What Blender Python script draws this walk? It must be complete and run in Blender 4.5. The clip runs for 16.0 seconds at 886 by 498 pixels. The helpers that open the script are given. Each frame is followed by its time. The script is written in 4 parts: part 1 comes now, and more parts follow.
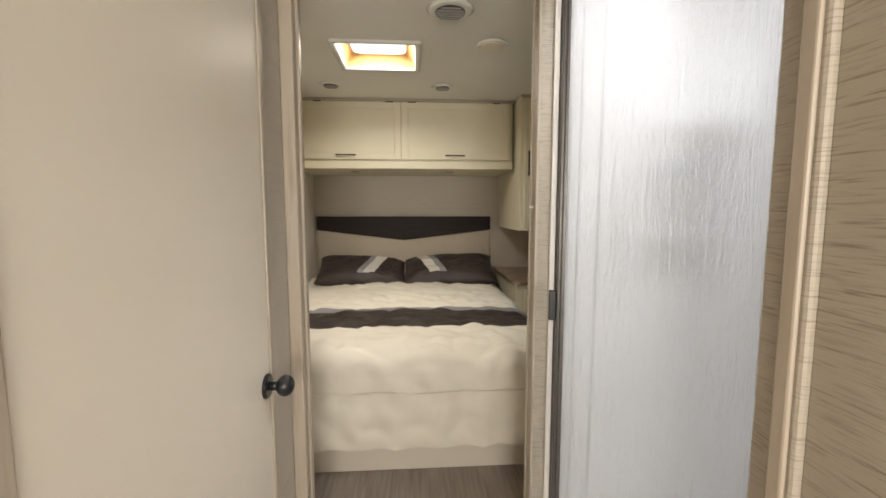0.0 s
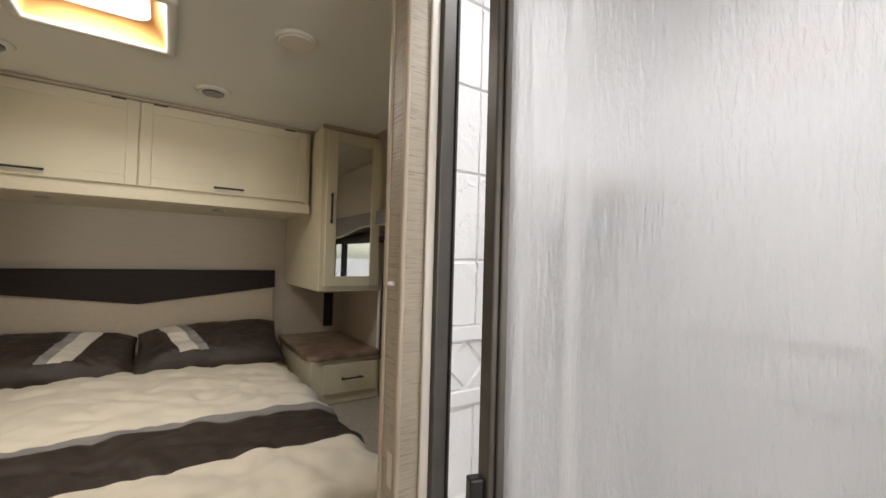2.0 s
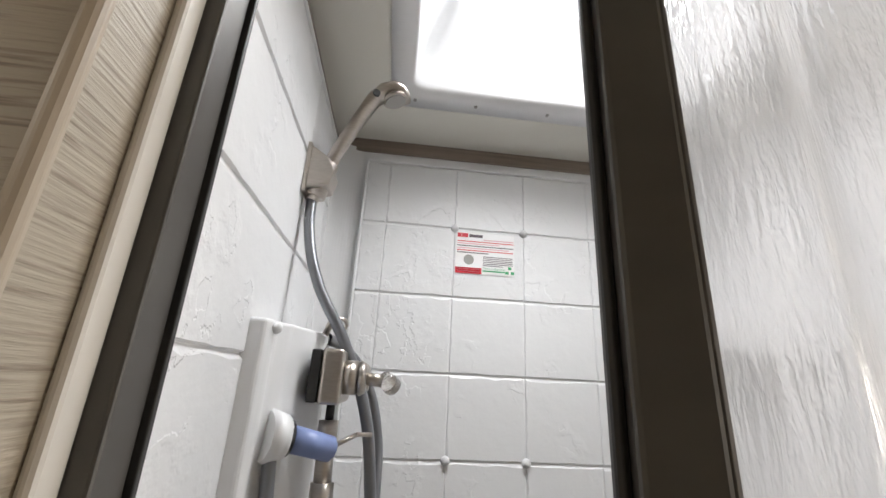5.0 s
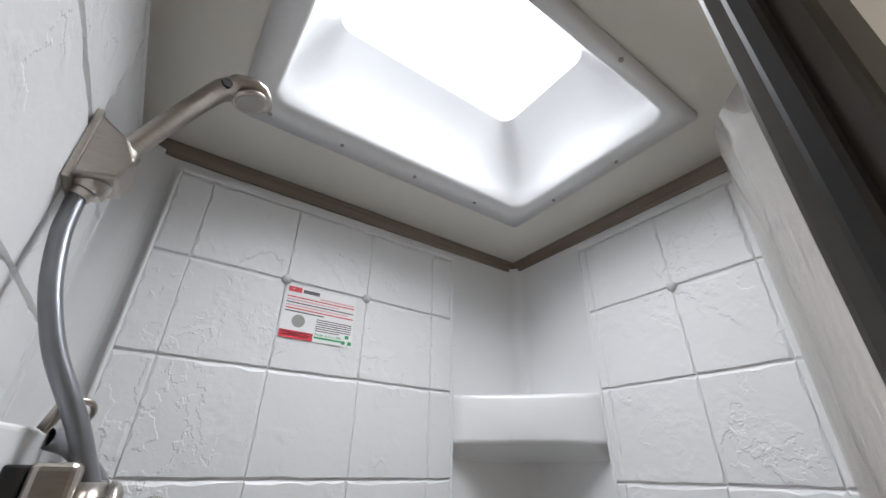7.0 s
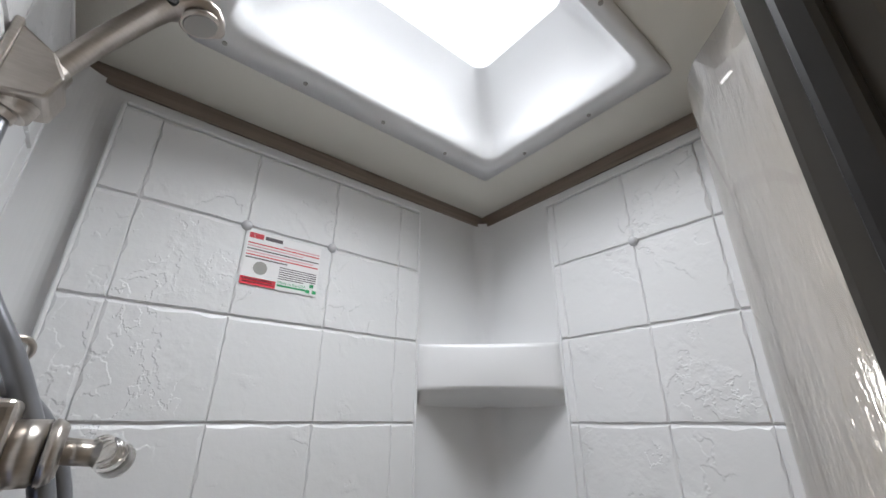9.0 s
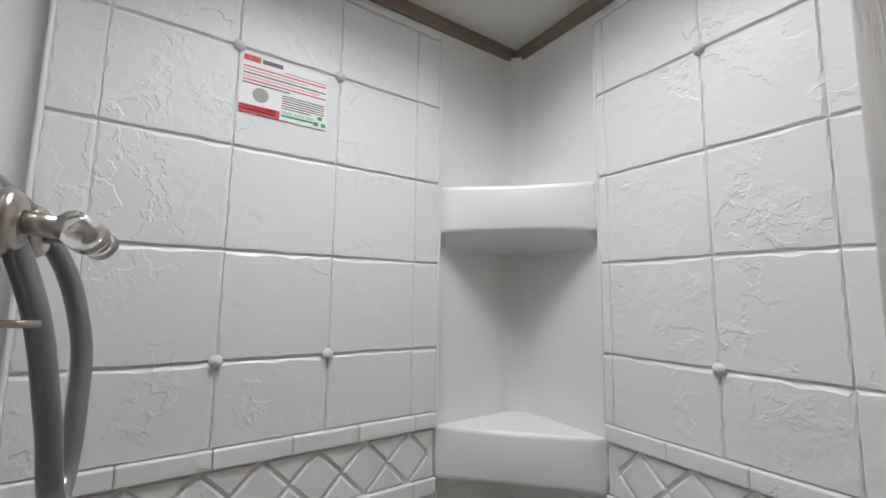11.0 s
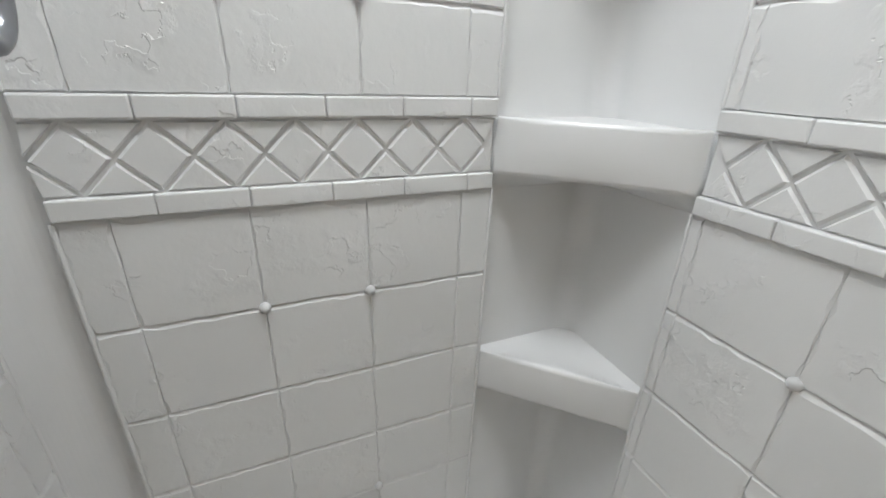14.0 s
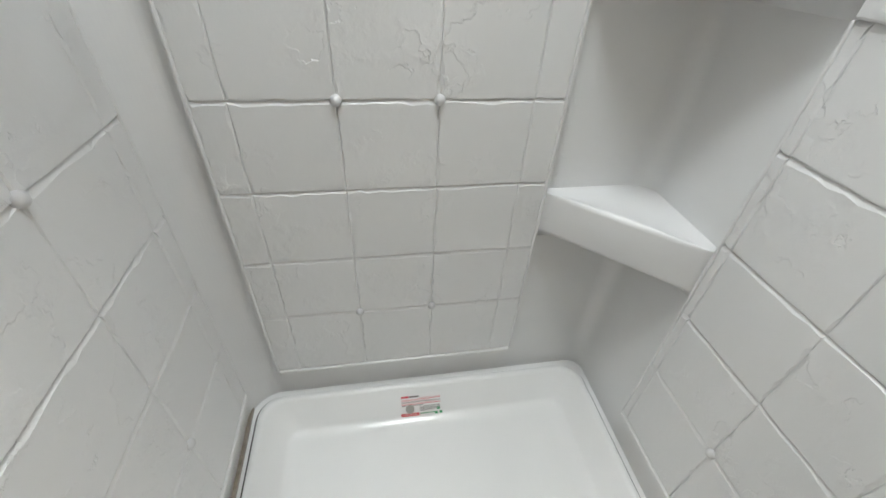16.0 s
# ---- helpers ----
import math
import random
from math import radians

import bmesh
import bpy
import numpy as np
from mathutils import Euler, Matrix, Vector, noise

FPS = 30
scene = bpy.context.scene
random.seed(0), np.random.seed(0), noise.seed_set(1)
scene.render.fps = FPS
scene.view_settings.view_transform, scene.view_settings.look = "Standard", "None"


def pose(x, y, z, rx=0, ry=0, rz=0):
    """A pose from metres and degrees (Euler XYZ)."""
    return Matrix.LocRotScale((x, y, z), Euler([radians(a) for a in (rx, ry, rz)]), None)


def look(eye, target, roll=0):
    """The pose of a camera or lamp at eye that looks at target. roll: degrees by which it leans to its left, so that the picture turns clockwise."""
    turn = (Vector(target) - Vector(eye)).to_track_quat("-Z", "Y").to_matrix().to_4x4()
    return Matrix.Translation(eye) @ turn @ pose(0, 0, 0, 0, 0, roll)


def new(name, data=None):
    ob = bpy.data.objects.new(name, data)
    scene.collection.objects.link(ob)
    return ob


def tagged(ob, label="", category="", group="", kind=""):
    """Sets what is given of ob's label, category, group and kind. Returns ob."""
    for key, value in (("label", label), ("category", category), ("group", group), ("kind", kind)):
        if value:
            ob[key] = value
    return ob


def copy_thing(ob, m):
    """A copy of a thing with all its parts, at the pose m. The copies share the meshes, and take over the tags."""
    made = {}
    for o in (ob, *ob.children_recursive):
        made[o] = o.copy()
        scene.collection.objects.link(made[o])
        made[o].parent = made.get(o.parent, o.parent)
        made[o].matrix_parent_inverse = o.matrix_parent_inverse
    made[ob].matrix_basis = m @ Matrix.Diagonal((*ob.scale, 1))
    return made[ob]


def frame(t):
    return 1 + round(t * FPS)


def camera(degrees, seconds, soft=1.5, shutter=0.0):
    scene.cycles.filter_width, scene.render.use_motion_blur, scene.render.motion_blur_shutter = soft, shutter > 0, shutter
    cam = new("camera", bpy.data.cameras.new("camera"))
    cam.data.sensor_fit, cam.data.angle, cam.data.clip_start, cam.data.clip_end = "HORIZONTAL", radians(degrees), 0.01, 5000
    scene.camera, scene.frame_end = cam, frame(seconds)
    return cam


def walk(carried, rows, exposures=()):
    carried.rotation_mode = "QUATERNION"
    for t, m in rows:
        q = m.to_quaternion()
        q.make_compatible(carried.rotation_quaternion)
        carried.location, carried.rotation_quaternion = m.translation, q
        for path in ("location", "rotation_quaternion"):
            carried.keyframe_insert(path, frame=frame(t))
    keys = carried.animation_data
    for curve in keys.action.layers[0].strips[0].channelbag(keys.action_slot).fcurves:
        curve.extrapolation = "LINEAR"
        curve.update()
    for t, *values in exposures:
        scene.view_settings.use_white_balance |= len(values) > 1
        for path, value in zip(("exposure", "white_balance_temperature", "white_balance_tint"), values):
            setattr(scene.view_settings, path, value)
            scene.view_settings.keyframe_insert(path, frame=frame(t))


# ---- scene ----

# camera and its walk
cam = camera(94.6, 16.0, soft=1.6)
PATH = [
    (0, (-0.447, -1.249, 1.276), (-0.315, 0.738, 1.085), -0.0),
    (0.5, (-0.427, -1.151, 1.288), (-0.144, 0.821, 1.114), 1.0),
    (1, (-0.467, -0.957, 1.297), (0.148, 0.942, 1.176), 1.1),
    (1.5, (-0.466, -0.804, 1.323), (0.409, 0.993, 1.267), 1.7),
    (2, (-0.417, -0.639, 1.331), (0.701, 1.018, 1.38), 1.6),
    (2.5, (-0.339, -0.436, 1.363), (1.018, 1.025, 1.521), 1.7),
    (3, (-0.302, -0.34, 1.381), (1.289, 0.847, 1.63), 1.5),
    (3.5, (-0.25, -0.199, 1.377), (1.53, 0.637, 1.742), 1.2),
    (4.5, (-0.255, -0.112, 1.459), (1.676, -0.034, 1.975), 3.5),
    (5, (-0.241, -0.16, 1.485), (1.648, -0.356, 2.11), 2.9),
    (5.2, (-0.221, -0.169, 1.487), (1.628, -0.489, 2.179), 2.8),
    (7.5, (-0.081, -0.104, 1.527), (1.305, -1.191, 2.473), 0.4),
    (8, (-0.081, -0.103, 1.527), (1.28, -1.243, 2.447), 0.1),
    (10.5, (-0.048, -0.2, 1.455), (1.563, -1.323, 1.832), 0.7),
    (11, (-0.029, -0.218, 1.436), (1.627, -1.315, 1.667), 0.8),
    (11.5, (-0.007, -0.232, 1.41), (1.685, -1.294, 1.499), 0.8),
    (12, (0.004, -0.248, 1.389), (1.731, -1.252, 1.308), 1.0),
    (12.5, (0.017, -0.266, 1.361), (1.765, -1.203, 1.1), 1.2),
    (13, (0.037, -0.287, 1.321), (1.778, -1.163, 0.875), 1.5),
    (13.5, (0.057, -0.303, 1.279), (1.772, -1.114, 0.645), 1.9),
    (14, (0.064, -0.321, 1.234), (1.748, -1.056, 0.443), 2.0),
    (14.5, (0.059, -0.334, 1.196), (1.703, -0.976, 0.254), 2.1),
    (15, (0.048, -0.347, 1.159), (1.65, -0.882, 0.088), 2.2),
    (15.5, (0.029, -0.352, 1.133), (1.59, -0.775, -0.044), 2.6),
    (16, (0.004, -0.342, 1.108), (1.538, -0.65, -0.138), 3.4),
]
walk(cam, [(t, look(eye, target, roll)) for t, eye, target, roll in PATH],
     exposures=[(0, 0.80, 6500, 10), (0.7, 0.76, 6500, 10), (1.5, 0.52, 6520, 12), (3.0, 0.50, 6550, 12), (3.5, 0.58, 6550, 11), (4.5, 0.5, 6550, 11), (5.0, 0.24, 6550, 11), (5.2, 0.2, 6550, 11), (7.3, -0.12, 6250, 11), (8.2, -0.12, 6250, 11), (10.4, -0.03, 6450, 10), (11, -0.04, 6450, 10), (12.5, 0.06, 6450, 9), (14.5, 0.60, 6420, 6), (15.2, 0.66, 6420, 5), (16, 0.76, 6420, 5)])

# world, sun, lights
world = bpy.data.worlds.new("world")
scene.world = world
world.use_nodes = True
wn = world.node_tree
sky = wn.nodes.new("ShaderNodeTexSky")
sky.sky_type = "NISHITA"
sky.sun_disc = False
sky.sun_elevation = radians(52)
sky.sun_rotation = radians(-56)
wn.links.new(sky.outputs[0], wn.nodes["Background"].inputs[0])
wn.nodes["Background"].inputs[1].default_value = 0.15
sun_data = bpy.data.lights.new("sun", "SUN")
sun_data.energy, sun_data.angle, sun_data.color = 5.0, radians(0.5), (1, 0.96, 0.9)
sun = new("sun", sun_data)
sun.matrix_world = look((-18, 12, 30), (0, 0, 0))


def area_light(name, m, sx, sy, watts, color=(1, 1, 1), spread=180):
    d = bpy.data.lights.new(name, "AREA")
    d.shape, d.size, d.size_y, d.energy, d.color = "RECTANGLE", sx, sy, watts, color
    d.spread = radians(spread)
    ob = new(name, d)
    ob.matrix_world = m
    return ob


# daylight of the two roof domes, and an added fill lamp behind the camera
area_light("shower_dome_light", pose(0.314, -0.44, 2.2785), 0.30, 0.50, 7.4, (0.97, 0.99, 1.0), 128)
area_light("vent_dome_light", pose(-0.6435, 1.0585, 2.163), 0.285, 0.262, 8.2, (1.0, 0.95, 0.85), 172)
# added fill to brighten the hall; its source is invented
area_light("hall_fill_light", look((-0.4, -2.86, 1.35), (-0.4, 0, 1.2)), 0.6, 0.8, 26.0, (1.0, 0.95, 0.87))


# materials
def mat(name, color, rough=0.5, metal=0.0, color2=None, scale=(8, 8, 8), fac=0.5, bump=0.0, bump_scale=(60, 60, 60), detail=4.0, contrast=(0.35, 0.65), spec=0.5, transmission=0.0, vary=0.0):
    m = bpy.data.materials.new(name)
    m.use_nodes = True
    t = m.node_tree
    b = t.nodes["Principled BSDF"]
    b.inputs["Base Color"].default_value = (*color, 1)
    b.inputs["Roughness"].default_value = rough
    b.inputs["Metallic"].default_value = metal
    b.inputs["Specular IOR Level"].default_value = spec
    b.inputs["Transmission Weight"].default_value = transmission
    co = t.nodes.new("ShaderNodeTexCoord")

    def noise_at(sc, det):
        mp = t.nodes.new("ShaderNodeMapping")
        mp.inputs["Scale"].default_value = sc
        t.links.new(co.outputs["Object"], mp.inputs[0])
        n = t.nodes.new("ShaderNodeTexNoise")
        n.inputs["Scale"].default_value = 1.0
        n.inputs["Detail"].default_value = det
        t.links.new(mp.outputs[0], n.inputs["Vector"])
        return n

    if color2:
        n = noise_at(scale, detail)
        r = t.nodes.new("ShaderNodeMapRange")
        r.inputs[1].default_value, r.inputs[2].default_value = contrast
        t.links.new(n.outputs["Fac"], r.inputs[0])
        mx = t.nodes.new("ShaderNodeMix")
        mx.data_type = "RGBA"
        mx.inputs[6].default_value, mx.inputs[7].default_value = (*color, 1), (*color2, 1)
        t.links.new(r.outputs[0], mx.inputs[0])
        last = mx.outputs[2]
        if fac < 1:
            n2 = noise_at(tuple(v * 0.23 for v in scale), 2.0)
            mx2 = t.nodes.new("ShaderNodeMix")
            mx2.data_type = "RGBA"
            mx2.inputs[6].default_value = (*color, 1)
            t.links.new(last, mx2.inputs[7])
            r2 = t.nodes.new("ShaderNodeMapRange")
            r2.inputs[1].default_value, r2.inputs[2].default_value = 0.3, 0.7
            r2.inputs[3].default_value, r2.inputs[4].default_value = fac, 1.0
            t.links.new(n2.outputs["Fac"], r2.inputs[0])
            t.links.new(r2.outputs[0], mx2.inputs[0])
            last = mx2.outputs[2]
        t.links.new(last, b.inputs["Base Color"])
    if bump:
        n = noise_at(bump_scale, 5.0)
        bp = t.nodes.new("ShaderNodeBump")
        bp.inputs["Strength"].default_value = bump
        bp.inputs["Distance"].default_value = 0.004
        t.links.new(n.outputs["Fac"], bp.inputs["Height"])
        t.links.new(bp.outputs[0], b.inputs["Normal"])
    return m


def slate_plastic():
    """White moulded plastic with a split-stone relief: faint swells, short cracks and chipped ledges."""
    m = mat("slate_relief_plastic", (0.71, 0.71, 0.715), 0.38)
    t = m.node_tree
    b = t.nodes["Principled BSDF"]
    geo = t.nodes.new("ShaderNodeNewGeometry")

    def tex(scale, detail, rough=0.5, shift=0.0):
        mp = t.nodes.new("ShaderNodeMapping")
        mp.inputs["Location"].default_value = (shift, shift * 0.7, -shift)
        t.links.new(geo.outputs["Position"], mp.inputs[0])
        n = t.nodes.new("ShaderNodeTexNoise")
        n.inputs["Scale"].default_value, n.inputs["Detail"].default_value, n.inputs["Roughness"].default_value = scale, detail, rough
        t.links.new(mp.outputs[0], n.inputs["Vector"])
        return n.outputs["Fac"]

    def ramp(v, a, c, lo=0.0, hi=1.0):
        r = t.nodes.new("ShaderNodeMapRange")
        r.interpolation_type = "SMOOTHSTEP"
        for k, w in zip((1, 2, 3, 4), (a, c, lo, hi)):
            r.inputs[k].default_value = w
        t.links.new(v, r.inputs[0])
        return r.outputs[0]

    def calc(op, a, c):
        n = t.nodes.new("ShaderNodeMath")
        n.operation = op
        for k, w in ((0, a), (1, c)):
            if isinstance(w, float):
                n.inputs[k].default_value = w
            else:
                t.links.new(w, n.inputs[k])
        return n.outputs[0]

    swell = tex(13, 7, 0.6)
    chip = None
    for scale, shift, lo in ((10, 3.1, 0.52), (15, 5.7, 0.56), (6, 9.2, 0.54)):
        n = tex(scale, 5, 0.55, shift)
        saw = calc("MULTIPLY", ramp(n, 0.42, 0.548), ramp(n, 0.55, 0.566, 1.0, 0.0))
        saw = calc("MULTIPLY", saw, ramp(tex(scale * 0.6, 2, 0.5, shift + 4.4), lo, lo + 0.09))
        chip = saw if chip is None else calc("ADD", chip, saw)
    h = calc("ADD", calc("MULTIPLY", swell, 0.5), calc("MULTIPLY", chip, 0.28))
    bp = t.nodes.new("ShaderNodeBump")
    bp.inputs["Strength"].default_value, bp.inputs["Distance"].default_value = 0.68, 0.005
    t.links.new(h, bp.inputs["Height"])
    t.links.new(bp.outputs[0], b.inputs["Normal"])
    return m


def rain_sheet(name, relief):
    """Clear plastic sheet; one face carries a running-water relief that blurs what lies behind it."""
    m = mat(name, (0.84, 0.83, 0.825), 0.10, transmission=1.0)
    t = m.node_tree
    b = t.nodes["Principled BSDF"]
    b.inputs["IOR"].default_value = 1.25
    b.inputs["Roughness"].default_value = 0.075 if relief else 0.03
    milky = t.nodes.new("ShaderNodeBsdfTranslucent")
    milky.inputs[0].default_value = (0.82, 0.815, 0.815, 1)
    mx = t.nodes.new("ShaderNodeMixShader")
    mx.inputs[0].default_value = 0.42 if relief else 0.0
    t.links.new(b.outputs[0], mx.inputs[1])
    back = t.nodes.new("ShaderNodeBsdfDiffuse")
    back.inputs[0].default_value = (0.74, 0.755, 0.77, 1)
    both = t.nodes.new("ShaderNodeMixShader")
    both.inputs[0].default_value = 0.32
    t.links.new(milky.outputs[0], both.inputs[1])
    t.links.new(back.outputs[0], both.inputs[2])
    t.links.new(both.outputs[0], mx.inputs[2])
    t.links.new(mx.outputs[0], t.nodes["Material Output"].inputs[0])
    if relief:
        co = t.nodes.new("ShaderNodeTexCoord")
        last = None
        for sc, det, dist in (((190, 190, 30), 3.0, 0.0030), ((80, 80, 9), 2.0, 0.0040), ((420, 420, 130), 1.0, 0.0010)):
            mp = t.nodes.new("ShaderNodeMapping")
            mp.inputs["Scale"].default_value = sc
            t.links.new(co.outputs["Object"], mp.inputs[0])
            n = t.nodes.new("ShaderNodeTexNoise")
            n.inputs["Scale"].default_value, n.inputs["Detail"].default_value, n.inputs["Distortion"].default_value = 1.0, det, 0.6
            t.links.new(mp.outputs[0], n.inputs["Vector"])
            bp = t.nodes.new("ShaderNodeBump")
            bp.inputs["Strength"].default_value, bp.inputs["Distance"].default_value = 0.9, dist
            t.links.new(n.outputs["Fac"], bp.inputs["Height"])
            if last:
                t.links.new(last, bp.inputs["Normal"])
            last = bp.outputs[0]
        t.links.new(last, b.inputs["Normal"])
    return m


WOOD_H = mat("pale_wood_wallboard", (0.385, 0.335, 0.265), 0.5, color2=(0.20, 0.16, 0.12), scale=(20, 20, 430), fac=0.35, contrast=(0.53, 0.68), bump=0.3, bump_scale=(18, 18, 380))
WOOD_W = mat("faint_wood_wallboard", (0.46, 0.41, 0.34), 0.5, color2=(0.395, 0.345, 0.28), scale=(7, 7, 190), fac=0.3, contrast=(0.52, 0.72), bump=0.15, bump_scale=(6, 6, 150))
WOOD_V = mat("pale_wood_trim", (0.41, 0.345, 0.27), 0.45, color2=(0.30, 0.23, 0.17), scale=(90, 90, 5), fac=0.2, contrast=(0.5, 0.75), bump=0.12, bump_scale=(120, 120, 6))
WOOD_DARK = mat("taupe_ceiling_trim", (0.26, 0.21, 0.17), 0.5, color2=(0.16, 0.12, 0.1), scale=(5, 5, 120), fac=0.3)
CREAM = mat("cream_painted_cabinet", (0.66, 0.61, 0.465), 0.42, color2=(0.62, 0.565, 0.42), scale=(3, 3, 3), fac=0.5, bump=0.04, bump_scale=(90, 90, 90))
DOOR = mat("cream_door_paint", (0.72, 0.65, 0.55), 0.4, color2=(0.69, 0.62, 0.52), scale=(2, 2, 2), fac=0.5, bump=0.03, bump_scale=(120, 120, 120))
CEIL = mat("pale_ceiling_board", (0.72, 0.70, 0.64), 0.7, color2=(0.68, 0.66, 0.60), scale=(2, 2, 2), bump=0.08, bump_scale=(200, 200, 200))
WHITE = mat("white_moulded_plastic", (0.74, 0.74, 0.745), 0.32, color2=(0.71, 0.71, 0.715), scale=(5, 5, 5), bump=0.03, bump_scale=(70, 70, 70))
STUD = mat("grey_plastic_cap", (0.60, 0.60, 0.61), 0.45, color2=(0.56, 0.56, 0.57), scale=(40, 40, 40))
SLATE = slate_plastic()
PANM = mat("glossy_white_pan", (0.84, 0.84, 0.84), 0.22, color2=(0.81, 0.81, 0.81), scale=(4, 4, 4), bump=0.02, bump_scale=(90, 90, 90))
SHEET = rain_sheet("rain_textured_plastic", True)
SHEET_BACK = rain_sheet("smooth_clear_plastic", False)
DARK = mat("bronze_grey_aluminium", (0.085, 0.078, 0.07), 0.42, 0.4, color2=(0.07, 0.065, 0.06), scale=(9, 9, 30), bump=0.03)
BLACK = mat("black_rubber", (0.012, 0.011, 0.011), 0.5, color2=(0.02, 0.018, 0.017), scale=(20, 20, 20))
CLEAR = mat("milky_plastic_strip", (0.60, 0.57, 0.52), 0.25, color2=(0.55, 0.51, 0.46), scale=(40, 40, 4))
NICKEL = mat("brushed_nickel", (0.50, 0.46, 0.42), 0.3, 1.0, color2=(0.44, 0.40, 0.36), scale=(60, 60, 300), bump=0.03, bump_scale=(40, 40, 500))
HOSE = mat("grey_silver_hose", (0.22, 0.225, 0.245), 0.28, 0.55, color2=(0.19, 0.195, 0.21), scale=(30, 30, 30))
ACRYLIC = mat("clear_acrylic_knob", (0.93, 0.91, 0.88), 0.06, transmission=0.9)
BLUE = mat("blue_plastic", (0.22, 0.28, 0.50), 0.4, color2=(0.19, 0.25, 0.46), scale=(50, 50, 50))
ESPRESSO = mat("espresso_wood", (0.014, 0.009, 0.008), 0.55, spec=0.2, color2=(0.022, 0.015, 0.012), scale=(6, 6, 90))
HBOARD = mat("tan_headboard_fabric", (0.42, 0.36, 0.28), 0.75, color2=(0.39, 0.33, 0.26), scale=(90, 90, 90), bump=0.2, bump_scale=(400, 400, 400))
SPREAD = mat("ivory_bedspread", (0.74, 0.69, 0.59), 0.75, color2=(0.70, 0.64, 0.54), scale=(7, 7, 7), bump=0.25, bump_scale=(16, 16, 16))
BROWN = mat("chocolate_satin", (0.036, 0.026, 0.022), 0.5, spec=0.3, color2=(0.055, 0.042, 0.036), scale=(12, 12, 12), bump=0.2, bump_scale=(20, 20, 20))
GREYF = mat("grey_cotton", (0.26, 0.25, 0.245), 0.7, color2=(0.22, 0.21, 0.21), scale=(30, 30, 30), bump=0.1)
STONE = mat("brown_marbled_laminate", (0.30, 0.22, 0.16), 0.3, color2=(0.12, 0.07, 0.045), scale=(9, 14, 9), fac=0.7, contrast=(0.4, 0.62), detail=8)
CARPET = mat("beige_carpet", (0.40, 0.36, 0.31), 0.95, color2=(0.28, 0.25, 0.21), scale=(150, 150, 150), fac=0.6, bump=0.8, bump_scale=(250, 250, 250))
VINYL = mat("grey_plank_vinyl", (0.36, 0.31, 0.26), 0.4, color2=(0.22, 0.18, 0.15), scale=(70, 4, 70), fac=0.3)
GASKET = mat("black_window_frame", (0.01, 0.01, 0.011), 0.35, color2=(0.015, 0.015, 0.016), scale=(20, 20, 20))
TWEED = mat("grey_lattice_fabric", (0.36, 0.34, 0.32), 0.85, color2=(0.25, 0.23, 0.22), scale=(200, 200, 200), bump=0.3, bump_scale=(300, 300, 300))
DOTS = mat("charcoal_print", (0.09, 0.085, 0.08), 0.85, color2=(0.12, 0.11, 0.1), scale=(200, 200, 200))
AMBER = mat("amber_vent_lining", (0.52, 0.30, 0.11), 0.5, color2=(0.48, 0.27, 0.10), scale=(8, 8, 8))
GRILLE = mat("grey_vent_plastic", (0.35, 0.34, 0.32), 0.5, color2=(0.31, 0.30, 0.28), scale=(20, 20, 20))
PAPER = mat("white_label_paper", (0.80, 0.79, 0.79), 0.35, color2=(0.77, 0.76, 0.76), scale=(30, 30, 30))
RED = mat("red_ink", (0.62, 0.05, 0.07), 0.4)
GREEN = mat("green_ink", (0.03, 0.32, 0.12), 0.4)
INK = mat("dark_ink", (0.10, 0.08, 0.09), 0.4)
PINK = mat("faded_red_ink", (0.66, 0.36, 0.38), 0.4)
MIRROR = mat("mirror_glass", (0.82, 0.83, 0.82), 0.02, 1.0)
CONCRETE = mat("pale_concrete", (0.46, 0.44, 0.40), 0.9, color2=(0.36, 0.34, 0.31), scale=(1.5, 1.5, 1.5), bump=0.3)
# blue-grey ground colour with the parked trailers' shadow put into it
GROUND_SHADE = mat("shaded_concrete", (0.24, 0.25, 0.26), 0.9, color2=(0.19, 0.20, 0.205), scale=(3, 3, 3), bump=0.4)
GRASS = mat("dry_lawn", (0.13, 0.20, 0.035), 0.9, color2=(0.36, 0.32, 0.16), scale=(1.3, 1.3, 1.3), bump=0.8)
RVWHITE = mat("white_trailer_skin", (0.74, 0.75, 0.75), 0.3, color2=(0.70, 0.71, 0.71), scale=(2, 2, 2))
RVGREY = mat("charcoal_trailer_band", (0.06, 0.065, 0.07), 0.4, color2=(0.05, 0.05, 0.055), scale=(2, 2, 2))



def opal():
    """Milky acrylic that lets daylight through."""
    m = mat("opal_acrylic", (0.9, 0.9, 0.9), 0.4)
    t = m.node_tree
    tr = t.nodes.new("ShaderNodeBsdfTranslucent")
    tr.inputs[0].default_value = (0.96, 0.96, 0.95, 1)
    t.links.new(tr.outputs[0], t.nodes["Material Output"].inputs[0])
    return m


OPAL = opal()

# mesh helpers
def mesh_ob(name, bm, material, parent=None, smooth=False):
    me = bpy.data.meshes.new(name)
    bmesh.ops.recalc_face_normals(bm, faces=bm.faces[:])
    bm.to_mesh(me)
    bm.free()
    me.materials.append(material)
    if smooth:
        for p in me.polygons:
            p.use_smooth = True
    ob = new(name, me)
    if parent:
        ob.parent = parent
    return ob


